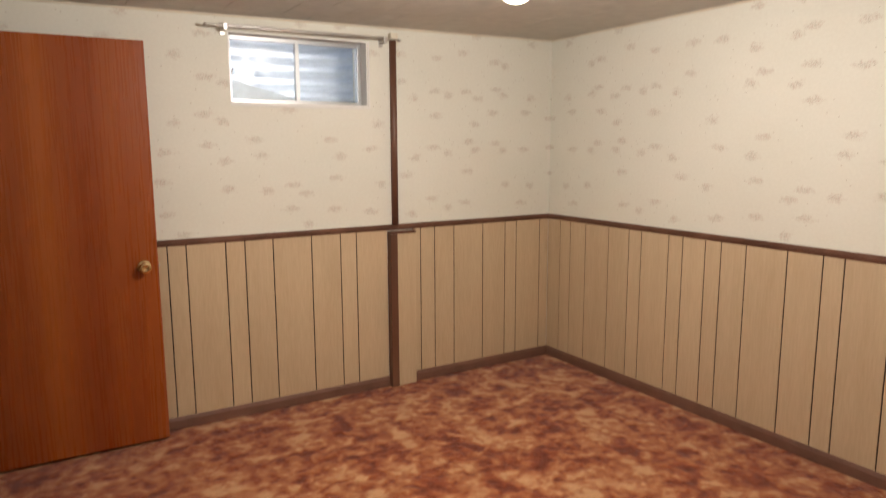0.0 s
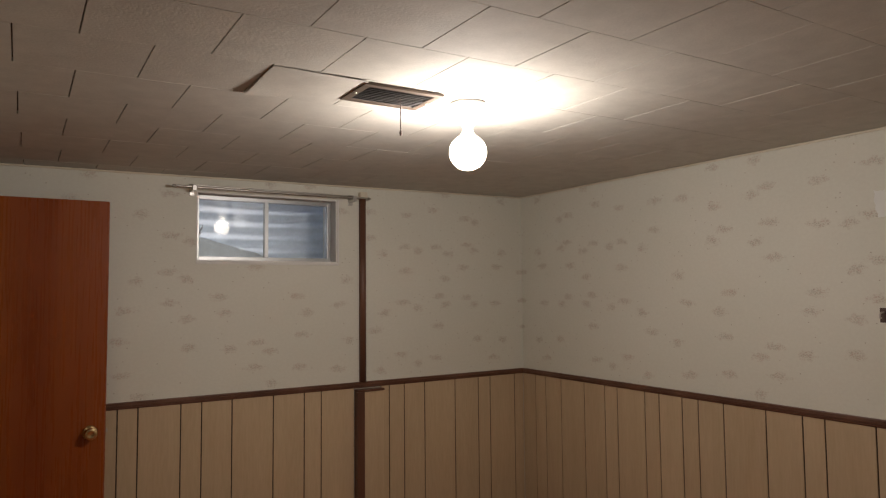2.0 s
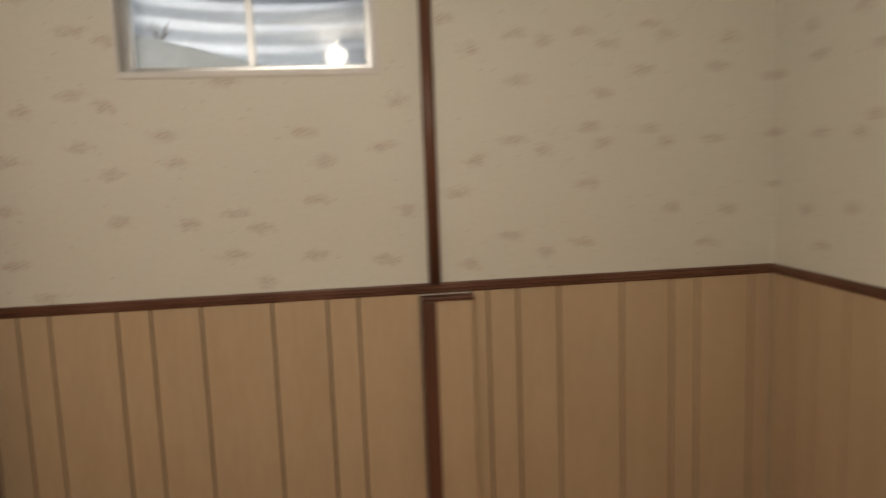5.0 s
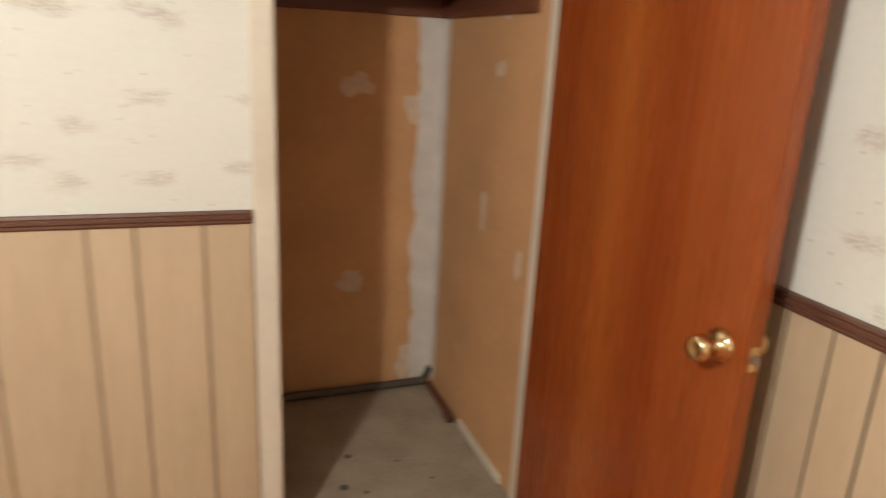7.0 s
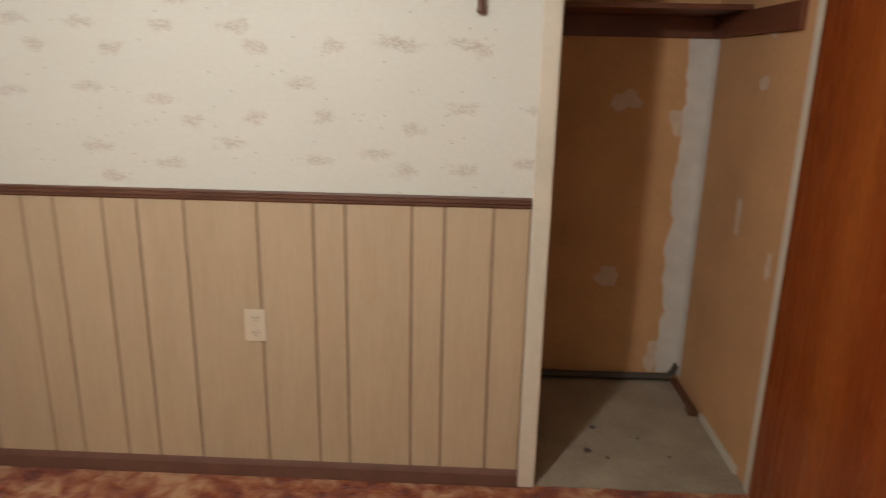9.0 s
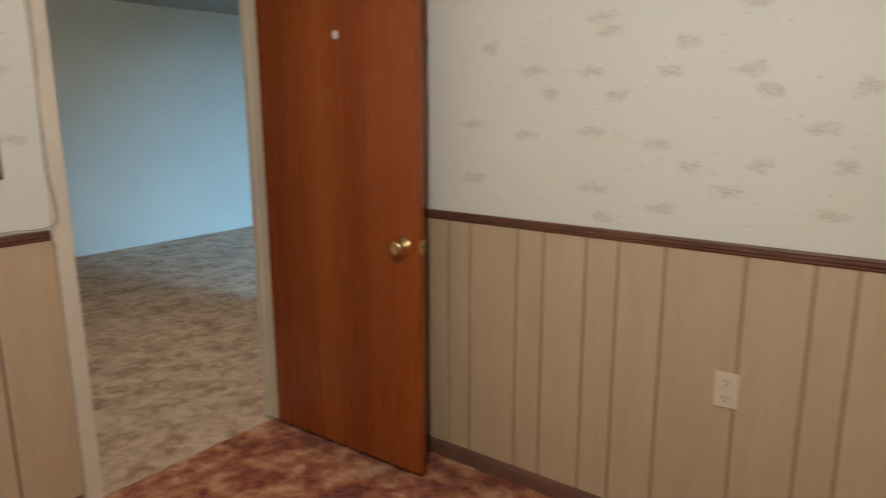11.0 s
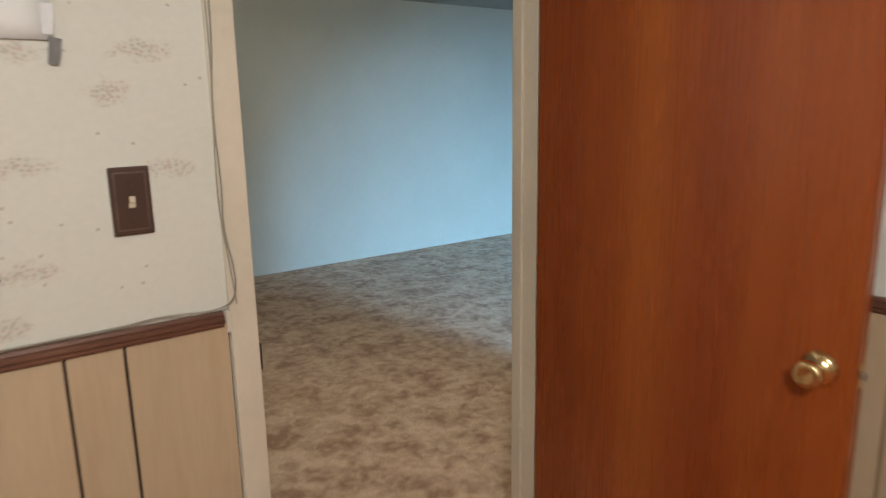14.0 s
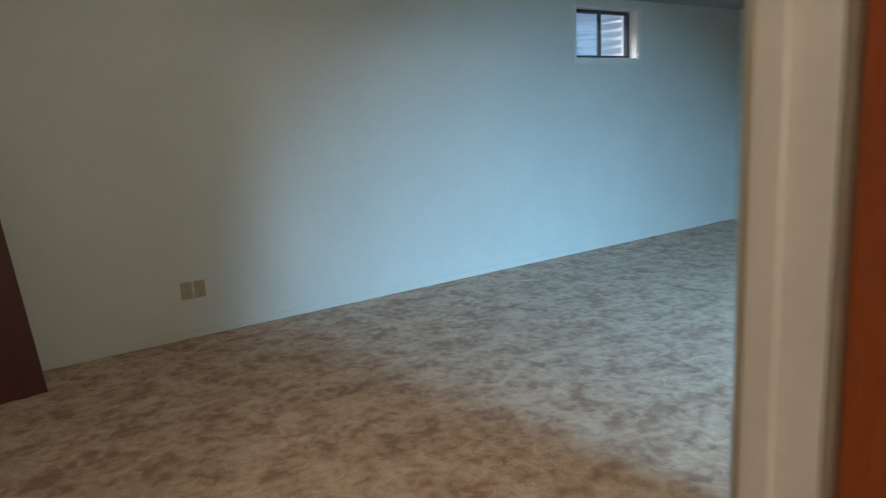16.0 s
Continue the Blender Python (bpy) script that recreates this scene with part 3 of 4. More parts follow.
win_1 = window("window_1", WX0, WX1, WZ0, WZ1, N, 1, 0.075, M_ALU, "aluminium sliding basement window high in the wall", slack=(1.2, 0, -2.3))
for s in ((WX0, WX1 + 0.012, N - 0.006, N - 0.0005, WZ0 - 0.014, WZ0), (WX1, WX1 + 0.012, N - 0.006, N - 0.0005, WZ0, WZ1)):
    part("casing", boxes(s, bevel=0.003), M_WHITE, win_1)
win_2 = window("window_2", QX0, QX1, QZ0, QZ1, BS, -1, 0.10, M_DARKFRAME, "dark-framed sliding basement window high in the wall", 0.03)
for s in ((QX0 - 0.05, QX0, BS + 0.0005, BS + 0.012, QZ0 - 0.05, QZ1 + 0.03), (QX1, QX1 + 0.05, BS + 0.0005, BS + 0.012, QZ0 - 0.05, QZ1 + 0.03), (QX0, QX1, BS + 0.0005, BS + 0.012, QZ0 - 0.05, QZ0)):
    part("casing", boxes(s, bevel=0.003), M_WHITE, win_2)


def window_well(cx, y, sign, z0, z1, radius):
    """A half-round corrugated well outside a basement window, with pale gravel in it."""
    th = thing("window_well", pose(cx, y, z0), "corrugated galvanised window well with pale gravel in it", "window well")
    bm = bmesh.new()
    rows = []
    steps, seg = 90, 40
    for k in range(steps + 1):
        z = (z1 - z0) * k / steps
        r = radius + 0.014 * math.cos(z * 2 * math.pi / 0.085)
        rows.append([bm.verts.new((r * math.cos(math.pi * i / seg), sign * (r * 0.85 * math.sin(math.pi * i / seg) + 0.005), z)) for i in range(seg + 1)])
    for a, b in zip(rows, rows[1:]):
        for i in range(seg):
            bm.faces.new((a[i], a[i + 1], b[i + 1], b[i]))
    part("corrugated_wall", bm, M_WELL, th, "ribbed galvanised steel", smooth=True)
    bm = bmesh.new()
    n = 26
    grid = {}
    for j in range(n + 1):
        for i in range(n + 1):
            u, v = -1 + 2 * i / n, j / n
            x, yy = u * radius, v * radius * 0.85
            h = 0.25 * max(0.0, (0.55 - u) / 1.55) + 0.05 * v + 0.012 * noise.noise(Vector((x * 20, yy * 20, 0)))
            grid[i, j] = bm.verts.new((x, sign * yy, h * WELL_FILL))
    for j in range(n):
        for i in range(n):
            if (((i + 0.5) / n * 2 - 1) ** 2 + ((j + 0.5) / n) ** 2) < 1.02:
                bm.faces.new((grid[i, j], grid[i + 1, j], grid[i + 1, j + 1], grid[i, j + 1]))
    low = [bm.verts.new((grid[i, 0].co.x, sign * 0.001, -0.08)) for i in range(n + 1)]
    for i in range(n):
        bm.faces.new((low[i], low[i + 1], grid[i + 1, 0], grid[i, 0]))
    part("gravel", bm, M_SNOW, th, "pale gravel heaped to one side", smooth=True)
    return th


WELL_FILL = 1.0
well_1 = window_well(1.69, N + 0.22, 1, 1.72, 2.42, 0.62)
WELL_FILL = 0.4
well_2 = window_well(-4.40, BS - 0.2, -1, 1.80, 2.58, 0.60)
weed = thing("dry_weed", pose(1.345, N + 0.29, 1.895) @ Matrix.Scale(0.6, 4), "small dry weed in the window well", "weed")
for i in range(9):
    a = i * 2.4
    tube("stem", [(0.012 * math.cos(a), 0.012 * math.sin(a), 0.0), (0.02 * math.cos(a), 0.02 * math.sin(a), 0.05), (0.06 * math.cos(a), 0.03 * math.sin(a), 0.07 + 0.008 * i)], 0.0022, M_BROWNPL, weed)

# curtain rod above the window
rod = thing("curtain_rod", pose(0, N - 0.065, 2.142), "thin metal curtain rod on small brackets", "curtain rod")
tube("rod", [(1.17, 0, 0), (1.7, 0, -0.004), (2.26, 0, 0.002)], 0.006, M_STEEL, rod)
tube("rod_inner", [(1.24, 0.014, 0.012), (1.7, 0.014, 0.008), (2.19, 0.014, 0.008)], 0.005, M_STEEL, rod)
for x in (1.255, 2.175):
    b = part("bracket", boxes((x - 0.011, x + 0.011, -0.012, 0.0645, -0.022, -0.008), (x - 0.014, x + 0.014, 0.058, 0.0645, -0.04, 0.024), (x - 0.011, x + 0.011, -0.014, -0.008, -0.022, 0.012), bevel=0.002), M_STEEL, rod)
for x, d in ((1.165, -1), (2.262, 1)):
    part("finial", lathe([(0.006, 0.0), (0.009, 0.006), (0.007, 0.016), (0.002, 0.022)], 14, 'X'), M_STEEL, rod, "", Matrix.Translation((x, 0, 0)) @ Matrix.Rotation(0 if d > 0 else math.pi, 4, 'Z'), True)

# ---- ceiling things ----
light = thing("ceiling_light", pose(LAMP[0], LAMP[1], ceil_z(LAMP[0])), "bare glowing globe bulb in a white ceramic ceiling holder", "ceiling light")
part("lampholder", lathe([(0.062, 0.001), (0.062, -0.010), (0.046, -0.024), (0.030, -0.040), (0.026, -0.075), (0.020, -0.078)], 28), M_CERAMIC, light, "white ceramic", smooth=True)
prof = [(0.016, -0.070), (0.018, -0.100)] + [(0.064 * math.sin(a), -0.170 + 0.062 * math.cos(a)) for a in [0.45 + (math.pi - 0.47) * i / 16 for i in range(17)]]
bulb = part("bulb", lathe(prof, 28), M_BULB, light, "glowing white glass globe", smooth=True)
bulb.visible_shadow = False

# unseen copy of the fixture, added where the warm fill lamp hangs
back_fill_bulb = copy_thing(light, pose(0.0, -1.0, BH))
tagged(back_fill_bulb, "unseen globe bulb added to fill the back room with warm light")

vent = thing("ceiling_vent", pose(1.490, 1.895, ceil_z(1.49) + 0.001), "brown metal ceiling register with a pull chain", "vent")
part("frame", boxes((-0.14, 0.14, -0.098, -0.075, -0.012, -0.0025), (-0.14, 0.14, 0.075, 0.098, -0.012, -0.0025), (-0.14, -0.115, -0.075, 0.075, -0.012, -0.0025), (0.115, 0.14, -0.075, 0.075, -0.012, -0.0025), bevel=0.002), M_VENT, vent)
part("backing", boxes((-0.115, 0.115, -0.075, 0.075, -0.004, -0.0025)), M_SLOT, vent, "dark duct opening")
slat = None
for i in range(9):
    s = part("slat", boxes((-0.115, 0.115, -0.0065, 0.0065, -0.0006, 0.0006)), M_VENTIN, vent, "", Matrix.Translation((0, -0.066 + i * 0.0165, -0.008)) @ Matrix.Rotation(radians(32), 4, 'X'))
for x in (-0.128, 0.128):
    part("screw", lathe([(0.005, -0.012), (0.004, -0.0145)], 10), M_STEEL, vent, "", Matrix.Translation((x, 0.0, 0.0)))
ch = tube("pull_chain", [(0.02, -0.02, -0.01), (0.021, -0.02, -0.06), (0.02, -0.021, -0.118)], 0.0016, M_BROWNPL, vent, "thin dark bead chain")
for i in range(12):
    part("bead", lathe([(0.001, -0.003), (0.003, 0.0), (0.001, 0.003)], 8), M_BROWNPL, ch, "", Matrix.Translation((0.02, -0.0205, -0.018 - 0.0085 * i)))
part("chain_pull", lathe([(0.002, 0.0), (0.005, -0.006), (0.004, -0.016), (0.001, -0.019)], 10), M_BROWNPL, ch, "", Matrix.Translation((0.02, -0.021, -0.118)))

# a loose facing that peels off one tile
bm = bmesh.new()
g = {}
for i in range(9):
    for j in range(9):
        u, v = i / 8, j / 8
        drop = 0.0065 * max(0.0, (1 - 2.6 * u) * v) ** 1.4
        for k, dz in ((0, 0.0), (1, -0.002)):
            g[i, j, k] = bm.verts.new((0.29 * u, 0.29 * v, -0.0018 - drop * 1.3 + dz * 0.6))
for i in range(8):
    for j in range(8):
        for k in (0, 1):
            bm.faces.new([g[a, b, k] for a, b in ((i, j), (i + 1, j), (i + 1, j + 1), (i, j + 1))])
bmesh.ops.recalc_face_normals(bm, faces=bm.faces)
flap = thing("loose_tile_facing", pose(1.066, 1.785, ceil_z(1.066) + 0.001), "curled facing peeling down from a ceiling tile", "ceiling tile")
part("facing", bm, M_CEIL, flap, smooth=True)


# ---- wall plates ----
def outlet(at, material, label, group=""):
    th = thing("wall_outlet", at, label, "outlet", group)
    part("plate", boxes((-0.037, 0.037, -0.0055, -0.0002, -0.058, 0.058), bevel=0.003), material, th)
    for z in (-0.027, 0.027):
        r = part("receptacle", lathe([(0.0165, 0.0), (0.0165, 0.0022), (0.0150, 0.003)], 18, 'Y'), material, th, "", Matrix.Translation((0, -0.0056, z)))
        part("slot", boxes((-0.0075, -0.0055, -0.0040, -0.0031, -0.002, 0.0075), (0.0055, 0.0075, -0.0040, -0.0031, -0.002, 0.006), (-0.002, 0.002, -0.0040, -0.0031, -0.010, -0.006)), M_SLOT, r, "dark slots")
    part("screw", lathe([(0.003, 0.0), (0.0025, 0.0015)], 8, 'Y'), M_STEEL, th, "", Matrix.Translation((0, -0.0056, 0)))
    return th


outlet(pose(0.0065, 1.914, 0.580, 0, 0, 90), M_IVORY, "ivory duplex outlet on the panelled wall")
outlet(pose(-0.205, BS, 0.33, 0, 0, 180), M_BEIGE, "beige wall plate low on the white wall", "paired back wall plates")
outlet(pose(-0.290, BS, 0.33, 0, 0, 180), M_BEIGE, "beige wall plate low on the white wall", "paired back wall plates")

sw = thing("light_switch", pose(1.253, 0.0, 1.282, 0, 0, 180), "brown toggle light switch plate on the wallpaper", "light switch")
part("plate", boxes((-0.036, 0.036, -0.006, -0.0003, -0.064, 0.064), bevel=0.003), M_BROWNPL, sw)
# the bevel's highlight is put into this part's paler colour
part("bevel", boxes((-0.029, 0.029, -0.0068, -0.0061, -0.055, 0.055), bevel=0.0003), M_BEVEL_LIT, sw, "brown bevel with its highlight painted paler")
part("inset", boxes((-0.026, 0.026, -0.0075, -0.0061, -0.052, 0.052), bevel=0.001), M_BROWNPL, sw)
part("toggle", boxes((-0.005, 0.005, -0.017, -0.0076, -0.002, 0.010), bevel=0.002), M_IVORY, sw, "ivory toggle")
part("toggle_collar", boxes((-0.006, 0.006, -0.009, -0.0076, -0.012, -0.0025), bevel=0.001), M_IVORY, sw)
for z in (-0.03, 0.03):
    part("screw", lathe([(0.003, 0.0), (0.0025, 0.0012)], 8, 'Y'), M_BROWNPL, sw, "", Matrix.Translation((0, -0.0076, z)))

hook = thing("coat_hook", pose(0.0, 2.64, 1.655), "dark wooden peg block fixed to the wallpaper", "coat hook")
part("block", boxes((0.0003, 0.028, -0.065, 0.065, 0.0, 0.09), bevel=0.004), M_TRIM, hook)
part("peg", lathe([(0.012, 0.0), (0.011, -0.05), (0.014, -0.06), (0.010, -0.066)], 14), M_TRIM, hook, "", Matrix.Translation((0.018, 0, 0)), True)

scrap = thing("torn_paper_scrap", pose(W, 1.383, 1.925, 0, 0, -90), "torn white paper scrap stuck on the wallpaper", "paper scrap")
bm = boxes((-0.022, 0.022, -0.0022, -0.0004, -0.055, 0.055))
bmesh.ops.subdivide_edges(bm, edges=bm.edges[:], cuts=6, use_grid_fill=True)
for v in bm.verts:
    v.co.x += 0.012 * noise.noise(Vector((0.3, v.co.z * 45, 2))) + 0.2 * v.co.z * -1 * 0.5
    v.co.z += 0.008 * noise.noise(Vector((v.co.x * 60, 1.7, 4)))
part("scrap", bm, M_SHEET, scrap)
clip = thing("wall_hook", pose(W, 1.392, 1.465, 0, 0, -90), "small dark metal hook screwed to the wallpaper", "hook")
part("plate", boxes((-0.016, 0.016, -0.004, -0.0004, -0.03, 0.03), bevel=0.0015), M_BROWNPL, clip)
tube("hook", [(0, -0.004, 0.012), (0, -0.03, 0.012), (0, -0.04, 0.0), (0, -0.036, -0.014), (0, -0.026, -0.01)], 0.0035, M_STEEL, clip, "bent steel hook")

# ---- papers taped to the south partition ----
def sheet(x0, x1, z0, z1, y, label):
    th = thing("paper_sheet", pose((x0 + x1) / 2, y, z0), label, "paper", "taped drawings")
    w, h = (x1 - x0) / 2, z1 - z0
    bm = bmesh.new()
    n, g = 14, {}
    for i in range(n + 1):
        for j in range(n + 1):
            u, v = -w + 2 * w * i / n, h * j / n
            g[i, j] = bm.verts.new((u, 0.002 + 0.0014 * abs(noise.noise(Vector((u * 5 + x0, v * 6, 2)))), v))
    for i in range(n):
        for j in range(n):
            bm.faces.new((g[i, j], g[i, j + 1], g[i + 1, j + 1], g[i + 1, j]))
    r = bmesh.ops.extrude_face_region(bm, geom=list(bm.faces))
    bmesh.ops.translate(bm, verts=[v for v in r["geom"] if isinstance(v, bmesh.types.BMVert)], vec=(0, -0.0006, 0))
    bmesh.ops.recalc_face_normals(bm, faces=bm.faces)
    part("sheet", bm, M_SHEET, th, smooth=True)
    return th, w, h


def bars(th, specs, material):
    for x0, x1, z0, z1 in specs:
        part("print_bar", boxes((x0, x1, 0.0056, 0.0061, z0, z1)), material, th)


low, w, h = sheet(1.487, 2.087, 1.118, 1.548, 0.001, "large white drawing sheet taped to the wallpaper")
cx = 1.787
bars(low, [(1.60 - cx + i % 2 * 0.004, 1.645 - cx, 0.115 - 0.009 * i, 0.119 - 0.009 * i) for i in range(3)] + [(1.595 - cx, 1.655 - cx - 0.006 * (i % 2), 0.072 - 0.008 * i, 0.0755 - 0.008 * i) for i in range(4)], M_INK)
bars(low, [(1.70 - cx, 1.95 - cx, 0.345, 0.347), (1.70 - cx, 1.702 - cx, 0.20, 0.345), (1.74 - cx, 1.80 - cx, 0.110, 0.1115), (1.80 - cx, 1.802 - cx, 0.09, 0.11), (1.70 - cx, 1.76 - cx, 0.2, 0.2015)], M_FAINT)
up, w, h = sheet(1.347, 1.95, 1.566, 2.02, 0.0045, "upper white drawing sheet taped to the wallpaper")
cx = 1.6485
bars(up, [(1.46 - cx, 1.49 - cx, 0.06, 0.10), (1.56 - cx, 1.60 - cx, 0.08, 0.12), (1.565 - cx, 1.60 - cx, 0.15, 0.155), (1.565 - cx, 1.595 - cx, 0.17, 0.175), (1.47 - cx, 1.50 - cx, 0.18, 0.184), (1.47 - cx, 1.50 - cx, 0.20, 0.204), (1.535 - cx, 1.545 - cx, 0.06, 0.10)], M_FAINT)


def tape(x, z, length, tilt, material=None, label="torn strip of silver tape"):
    th = thing("tape_strip", pose(x, 0.0075, z, 0, tilt, 0), label, "tape", "tape strips")
    bm = boxes((-length / 2, length / 2, 0.0, 0.0008, -0.009, 0.009))
    bmesh.ops.subdivide_edges(bm, edges=[e for e in bm.edges if abs(e.verts[0].co.x - e.verts[1].co.x) > length * 0.5], cuts=5)
    for v in bm.verts:
        v.co.z += 0.0025 * noise.noise(Vector((v.co.x * 90, x * 9, v.co.z * 60)))
        v.co.y += 0.002 * abs(noise.noise(Vector((v.co.x * 40, z * 9, 3))))
    part("strip", bm, material or M_TAPE, th)


tape(1.478, 1.412, 0.05, 8)
tape(1.528, 1.605, 0.075, 75)
tape(1.348, 1.548, 0.045, 80)
tape(1.352, 1.60, 0.05, 85, M_CLEAR, "strip of clear shiny tape")
tape(1.493, 1.140, 0.065, 75)
tape(1.523, 1.150, 0.055, -60)
tape(1.507, 1.122, 0.030, 20)

# thin cable that hangs down the casing and lies on the chair rail
cab = thing("thin_cable", pose(0, 0, 0), "thin grey cable draped along the door casing and rail", "cable")
tube("cable", [(1.083, 0.017, H - 0.02), (1.084, 0.017, 1.78), (1.080, 0.019, 1.60), (1.094, 0.018, 1.45), (1.088, 0.022, 1.30), (1.092, 0.018, 1.21), (1.076, 0.026, 1.12), (1.083, 0.028, 1.06), (1.13, 0.024, 1.046), (1.22, 0.016, 1.055), (1.30, 0.012, 1.047), (1.42, 0.010, 1.046), (1.60, 0.008, 1.0445)], 0.0018, M_CABLE, cab)
tube("cable", [(1.088, 0.016, H - 0.02), (1.089, 0.016, 1.75), (1.087, 0.017, 1.50), (1.097, 0.009, 1.28), (1.085, 0.022, 1.13), (1.079, 0.026, 1.055)], 0.0013, M_CABLE, cab)
blk = thing("wood_stub", pose(1.098, 0.0, RAIL - 0.028), "raw light wooden end block beside the chair rail", "wood block")
part("block", boxes((-0.005, 0.004, 0.0145, 0.023, 0.0, 0.044), bevel=0.001), M_CREAM, blk)

# ---- closet things ----
shelf = thing("closet_shelf", pose(0, 0, 1.655), "dark stained wooden closet shelf on cleats", "shelf")
part("board", boxes((CLX + 0.001, -0.545, 2.001, CLN - 0.001, 0.0, 0.019), bevel=0.002), M_SHELF, shelf)
part("side_cleat", boxes((CLX + 0.02, -0.115, CLN - 0.020, CLN - 0.0005, -0.088, -0.0005), bevel=0.002), M_SHELF, shelf)
part("back_cleat", boxes((CLX + 0.0005, CLX + 0.019, 2.002, CLN - 0.001, -0.088, -0.0005), bevel=0.002), M_SHELF, shelf)


def smear(name, at, rx, rz, seed, label, stretch=1.0):
    """A hand-troweled patch of filler with an uneven outline."""
    bm = bmesh.new()
    rim, top = [], []
    n = 30
    for i in range(n):
        a = 2 * math.pi * i / n
        k = 1 + 0.55 * noise.noise(Vector((math.cos(a) * 1.3, math.sin(a) * 1.3, seed))) + 0.25 * noise.noise(Vector((math.cos(a) * 4, math.sin(a) * 4, seed)))
        rim.append(bm.verts.new((rx * k * math.cos(a), -0.0002, rz * k * math.sin(a))))
        top.append(bm.verts.new((rx * k * 0.85 * math.cos(a), -0.0014, rz * k * 0.85 * math.sin(a))))
    for i in range(n):
        bm.faces.new((rim[i], rim[(i + 1) % n], top[(i + 1) % n], top[i]))
    bm.faces.new(top)
    bmesh.ops.recalc_face_normals(bm, faces=bm.faces)
    th = thing(name, at, label, "filler patch", "closet filler patches")
    part("patch", bm, M_PATCH, th)


BACK, SIDE = 90, 0
smear("filler_patch", pose(CLX, 3.273, 0.505, 0, 0, BACK), 0.055, 0.05, 1.0, "smeared white filler patch on bare drywall")
smear("filler_patch", pose(CLX, 3.285, 1.30, 0, 0, BACK), 0.06, 0.045, 4.0, "smeared white filler patch on bare drywall")
smear("filler_patch", pose(CLX, 3.525, 1.22, 0, 0, BACK), 0.04, 0.06, 7.0, "smeared white filler patch on bare drywall")
smear("filler_patch", pose(CLX, 3.53, 0.10, 0, 0, BACK), 0.06, 0.075, 9.0, "smeared white filler patch on bare drywall")
smear("filler_patch", pose(-0.432, CLN, 0.915, 0, 0, SIDE), 0.022, 0.085, 11.0, "narrow white filler smear on bare drywall")
smear("filler_patch", pose(-0.36, CLN, 1.40, 0, 0, SIDE), 0.042, 0.026, 13.0, "small white filler patch on bare drywall")
smear("filler_patch", pose(-0.33, CLN, 1.575, 0, 0, SIDE), 0.05, 0.02, 15.0, "small white filler patch on bare drywall")
smear("filler_patch", pose(-0.125, CLN, 0.80, 0, 0, SIDE), 0.022, 0.05, 17.0, "small white filler patch on bare drywall")
bm = bmesh.new()
cols = []
for i in range(61):
    z = 0.03 + 1.555 * i / 60
    wv = 0.105 + 0.035 * noise.noise(Vector((0, 2.2, z * 7))) + 0.015 * noise.noise(Vector((0, 5, z * 25)))
    cols.append([bm.verts.new(p) for p in ((CLX + 0.0003, CLN - wv, z), (CLX + 0.0015, CLN - wv * 0.9, z), (CLX + 0.003, CLN - 0.012, z), (CLX + 0.012, CLN - 0.003, z), (CLX + 0.05 + wv * 0.12, CLN - 0.0003, z))])
for a, b in zip(cols, cols[1:]):
    for i in range(4):
        bm.faces.new((a[i], a[i + 1], b[i + 1], b[i]))
bmesh.ops.recalc_face_normals(bm, faces=bm.faces)
seam = thing("taped_corner_seam", pose(0, 0, 0), "white joint compound band along the closet corner", "filler patch")
part("compound_band", bm, M_MUD, seam, smooth=True)

hose = thing("old_pipe", pose(0, 0, 0), "dirty dark strip lying along the closet wall foot", "pipe")
tube("run", [(CLX + 0.03, 2.05, 0.02), (CLX + 0.035, 2.8, 0.02), (CLX + 0.04, 3.2, 0.024), (CLX + 0.03, 3.60, 0.022)], 0.017, M_DUSTY, hose)
tube("stub", [(CLX + 0.02, 3.60, 0.025), (CLX + 0.02, 3.625, 0.05), (CLX + 0.025, 3.63, 0.085)], 0.014, M_DUSTY, hose)
stick = thing("wood_strip", pose(-0.60, CLN - 0.02, 0.0), "short broken wooden strip on the closet floor", "wood strip")
part("strip", boxes((-0.28, 0.03, -0.012, 0.012, 0.0, 0.02), bevel=0.002), M_SHELF, stick)
part("chip", boxes((0.0, 0.055, -0.028, 0.004, 0.0005, 0.026), bevel=0.003), M_TRIM, stick)
strip2 = thing("closet_base_strip", pose(-0.33, CLN, 0.0), "thin cream base strip along the closet wall", "baseboard")
part("strip", boxes((-0.19, 0.21, -0.012, -0.0005, 0.0, 0.03), bevel=0.002), M_CREAM, strip2)
for x, y, r in ((-0.42, 3.16, 0.011), (-0.24, 3.11, 0.014), (-0.20, 3.18, 0.007), (-0.35, 3.33, 0.006), (-0.22, 3.42, 0.006)):
    d = thing("debris_crumb", pose(x, y, -0.001), "dark crumb of debris on the closet concrete", "debris", "closet debris")
    bm = bmesh.new()
    bmesh.ops.create_icosphere(bm, subdivisions=2, radius=r)
    for v in bm.verts:
        v.co *= 1 + 0.35 * noise.noise(v.co * 120)
        v.co.z = max(0.0, v.co.z * 0.55 + r * 0.3)
    part("crumb", bm, M_DUSTY, d)

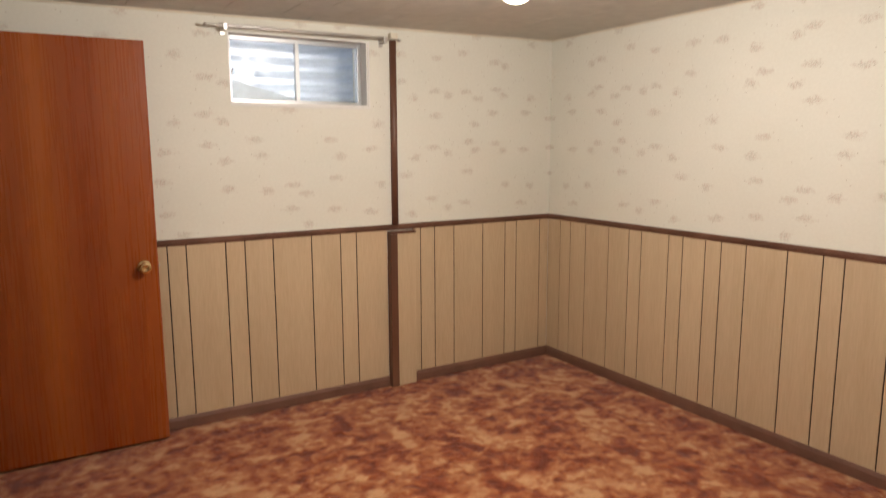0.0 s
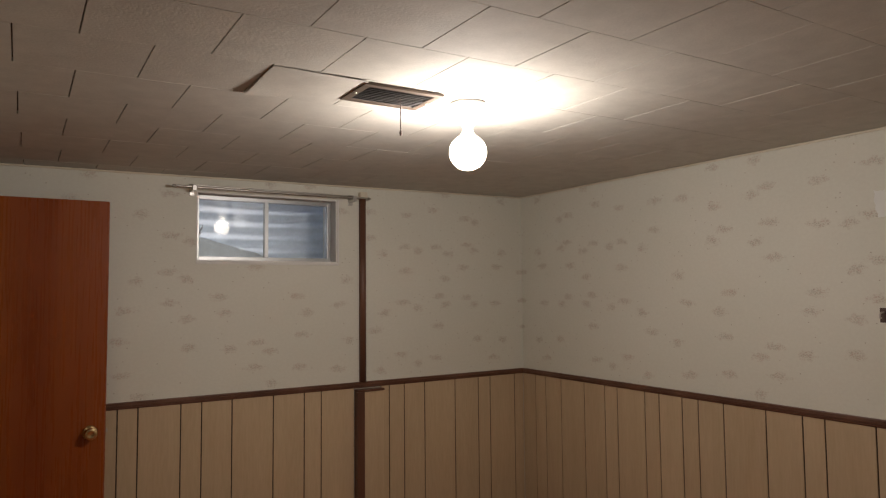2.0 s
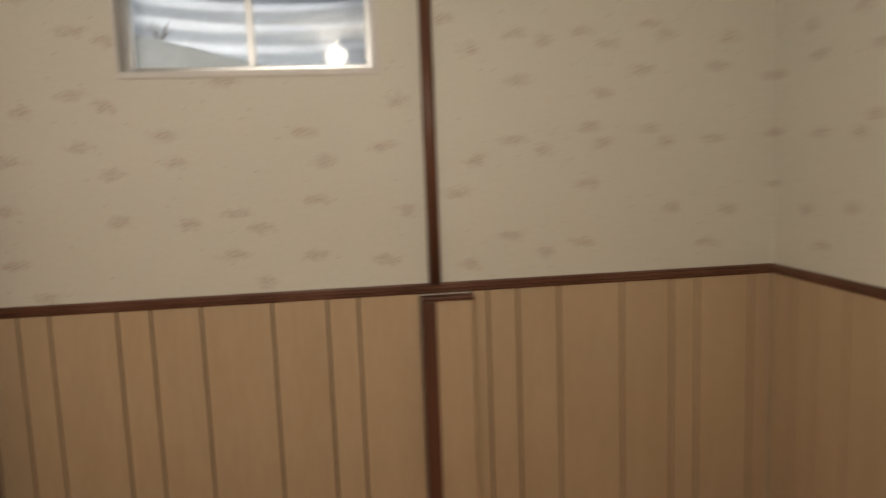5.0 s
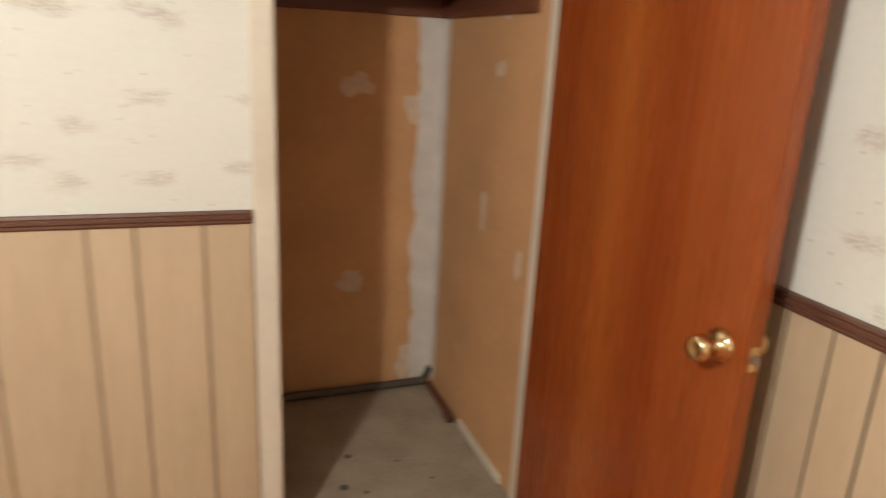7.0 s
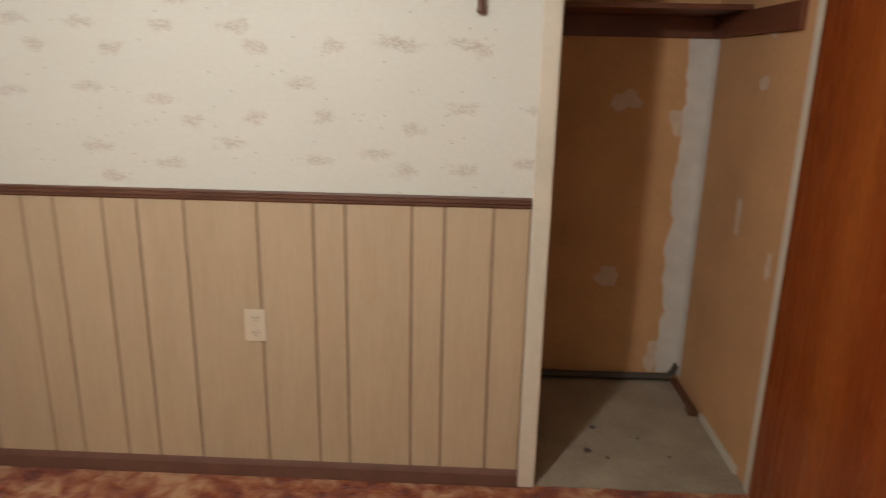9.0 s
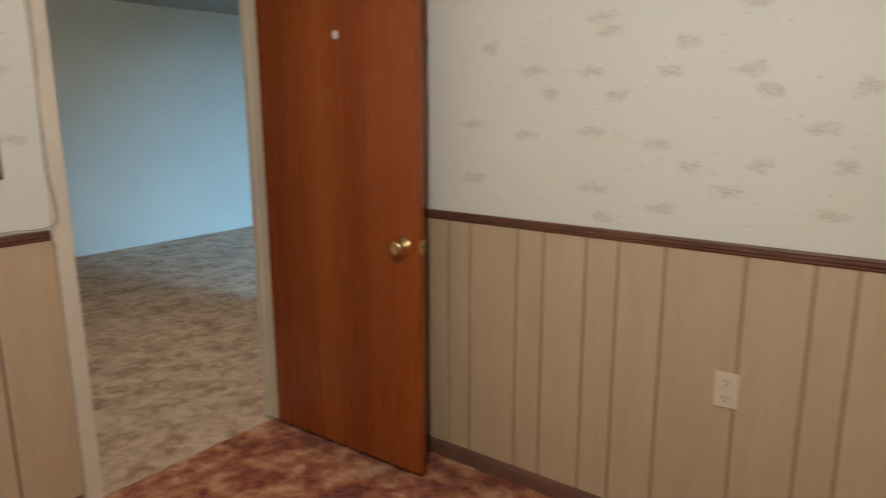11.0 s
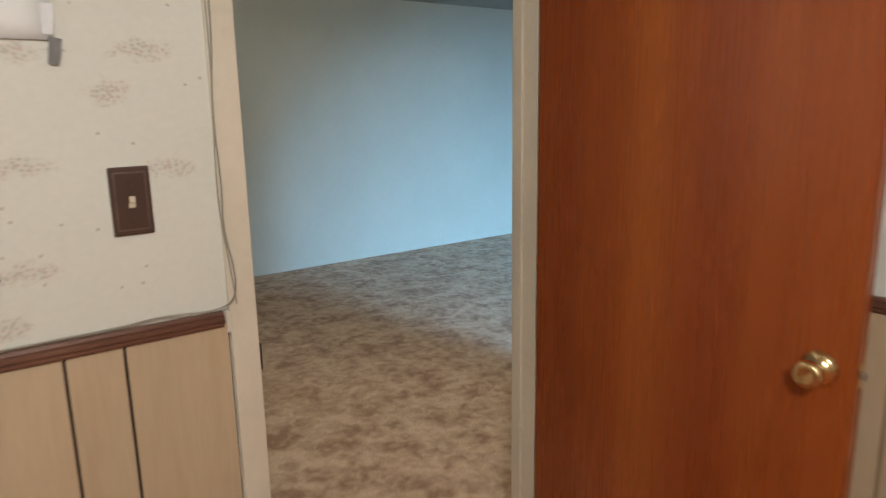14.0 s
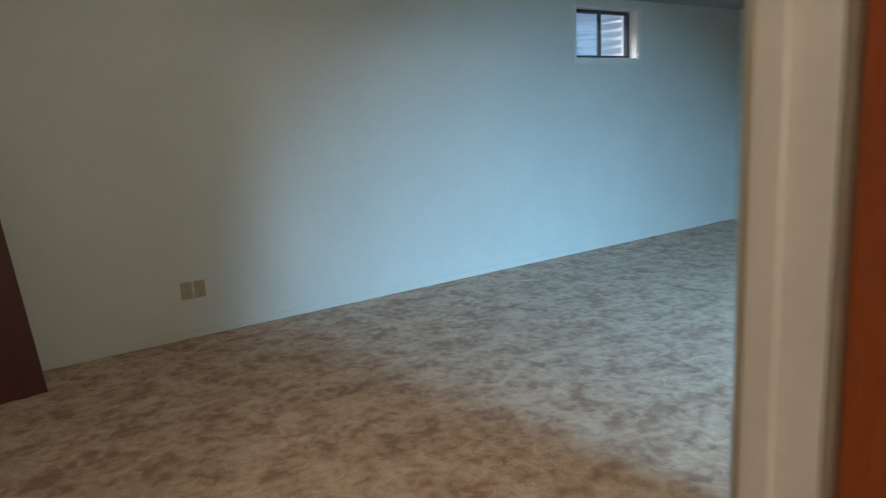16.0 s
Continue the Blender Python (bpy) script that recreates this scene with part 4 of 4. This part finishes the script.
# ---- back room things ----
LEAN = math.atan2(0.385, 1.95)
slab = thing("leaning_door_slab", Matrix.Translation((0.70, BS + 0.425, 0.003)) @ Matrix.Rotation(radians(4.5), 4, 'Y') @ Matrix.Rotation(LEAN, 4, 'X'), "dark mahogany-red door slab leaning against the white wall", "door slab")
part("panel", boxes((0.0, 0.76, -0.036, 0.0, 0.0, 1.98), bevel=0.002), M_CABINET, slab)
part("edge_strip", boxes((-0.004, -0.0005, -0.034, -0.002, 0.002, 1.978)), M_GREYEDGE, slab, "dull grey edge strip")
setting("trim_back_wall", boxes((BW, 3.19, BS + 0.0005, BS + 0.008, 0.0, 0.05), bevel=0.002), M_BWALL, "low white painted base strip", "baseboard")

# ---- boards of the wainscot, last ----
PITCH = (0.101, 0.153, 0.101, 0.150, 0.227, 0.178, 0.100, 0.210)


def grooves(anchor, start, step, lo, hi):
    """Groove places from an anchor on, by the four-foot panel's pattern."""
    out, p, i = [], anchor, start
    while lo < p < hi:
        out.append(p)
        p += step * PITCH[i % 8]
        i += 1
    return out


east = sorted(grooves(2.562, 1, -1, 0, N) + [2.663, 2.871, 2.972, 3.147, 3.361, 3.512, 3.618])
wainscot(wall_e, 'y', W, -1, [0.002] + [c for c in east if c > 0.05] + [N - 0.001])
wainscot(wall_n, 'x', N, -1, [0.002, 0.12, 0.33, 0.50, 0.60, 0.81, 0.913, 1.008, 1.214, 1.319, 1.478, 1.706, 1.887, 1.990, 2.199])
wainscot(wall_n, 'x', N, -1, [2.376, 2.434, 2.539, 2.686, 2.916, 3.101, 3.198, 3.405, W - 0.007])
wainscot(wall_w, 'y', 0.0, 1, [0.007, 0.15, 0.30, 0.44, 0.666, 0.848, 0.950, 1.158, 1.266, 1.428, 1.543, 1.698, 1.938, 2.121, 2.226, 2.441, 2.546, 2.703, CY0 - 0.063], M_GROOVE_PALE, 0.0048)
wainscot(wall_s, 'x', 0.0, 1, [HX1 + 0.063, 1.296, 1.399, 1.583, 1.825, 1.975, 2.076, 2.229, 2.33, 2.54, 2.64, 2.82, 3.045, 3.195, 3.296, W - 0.007])
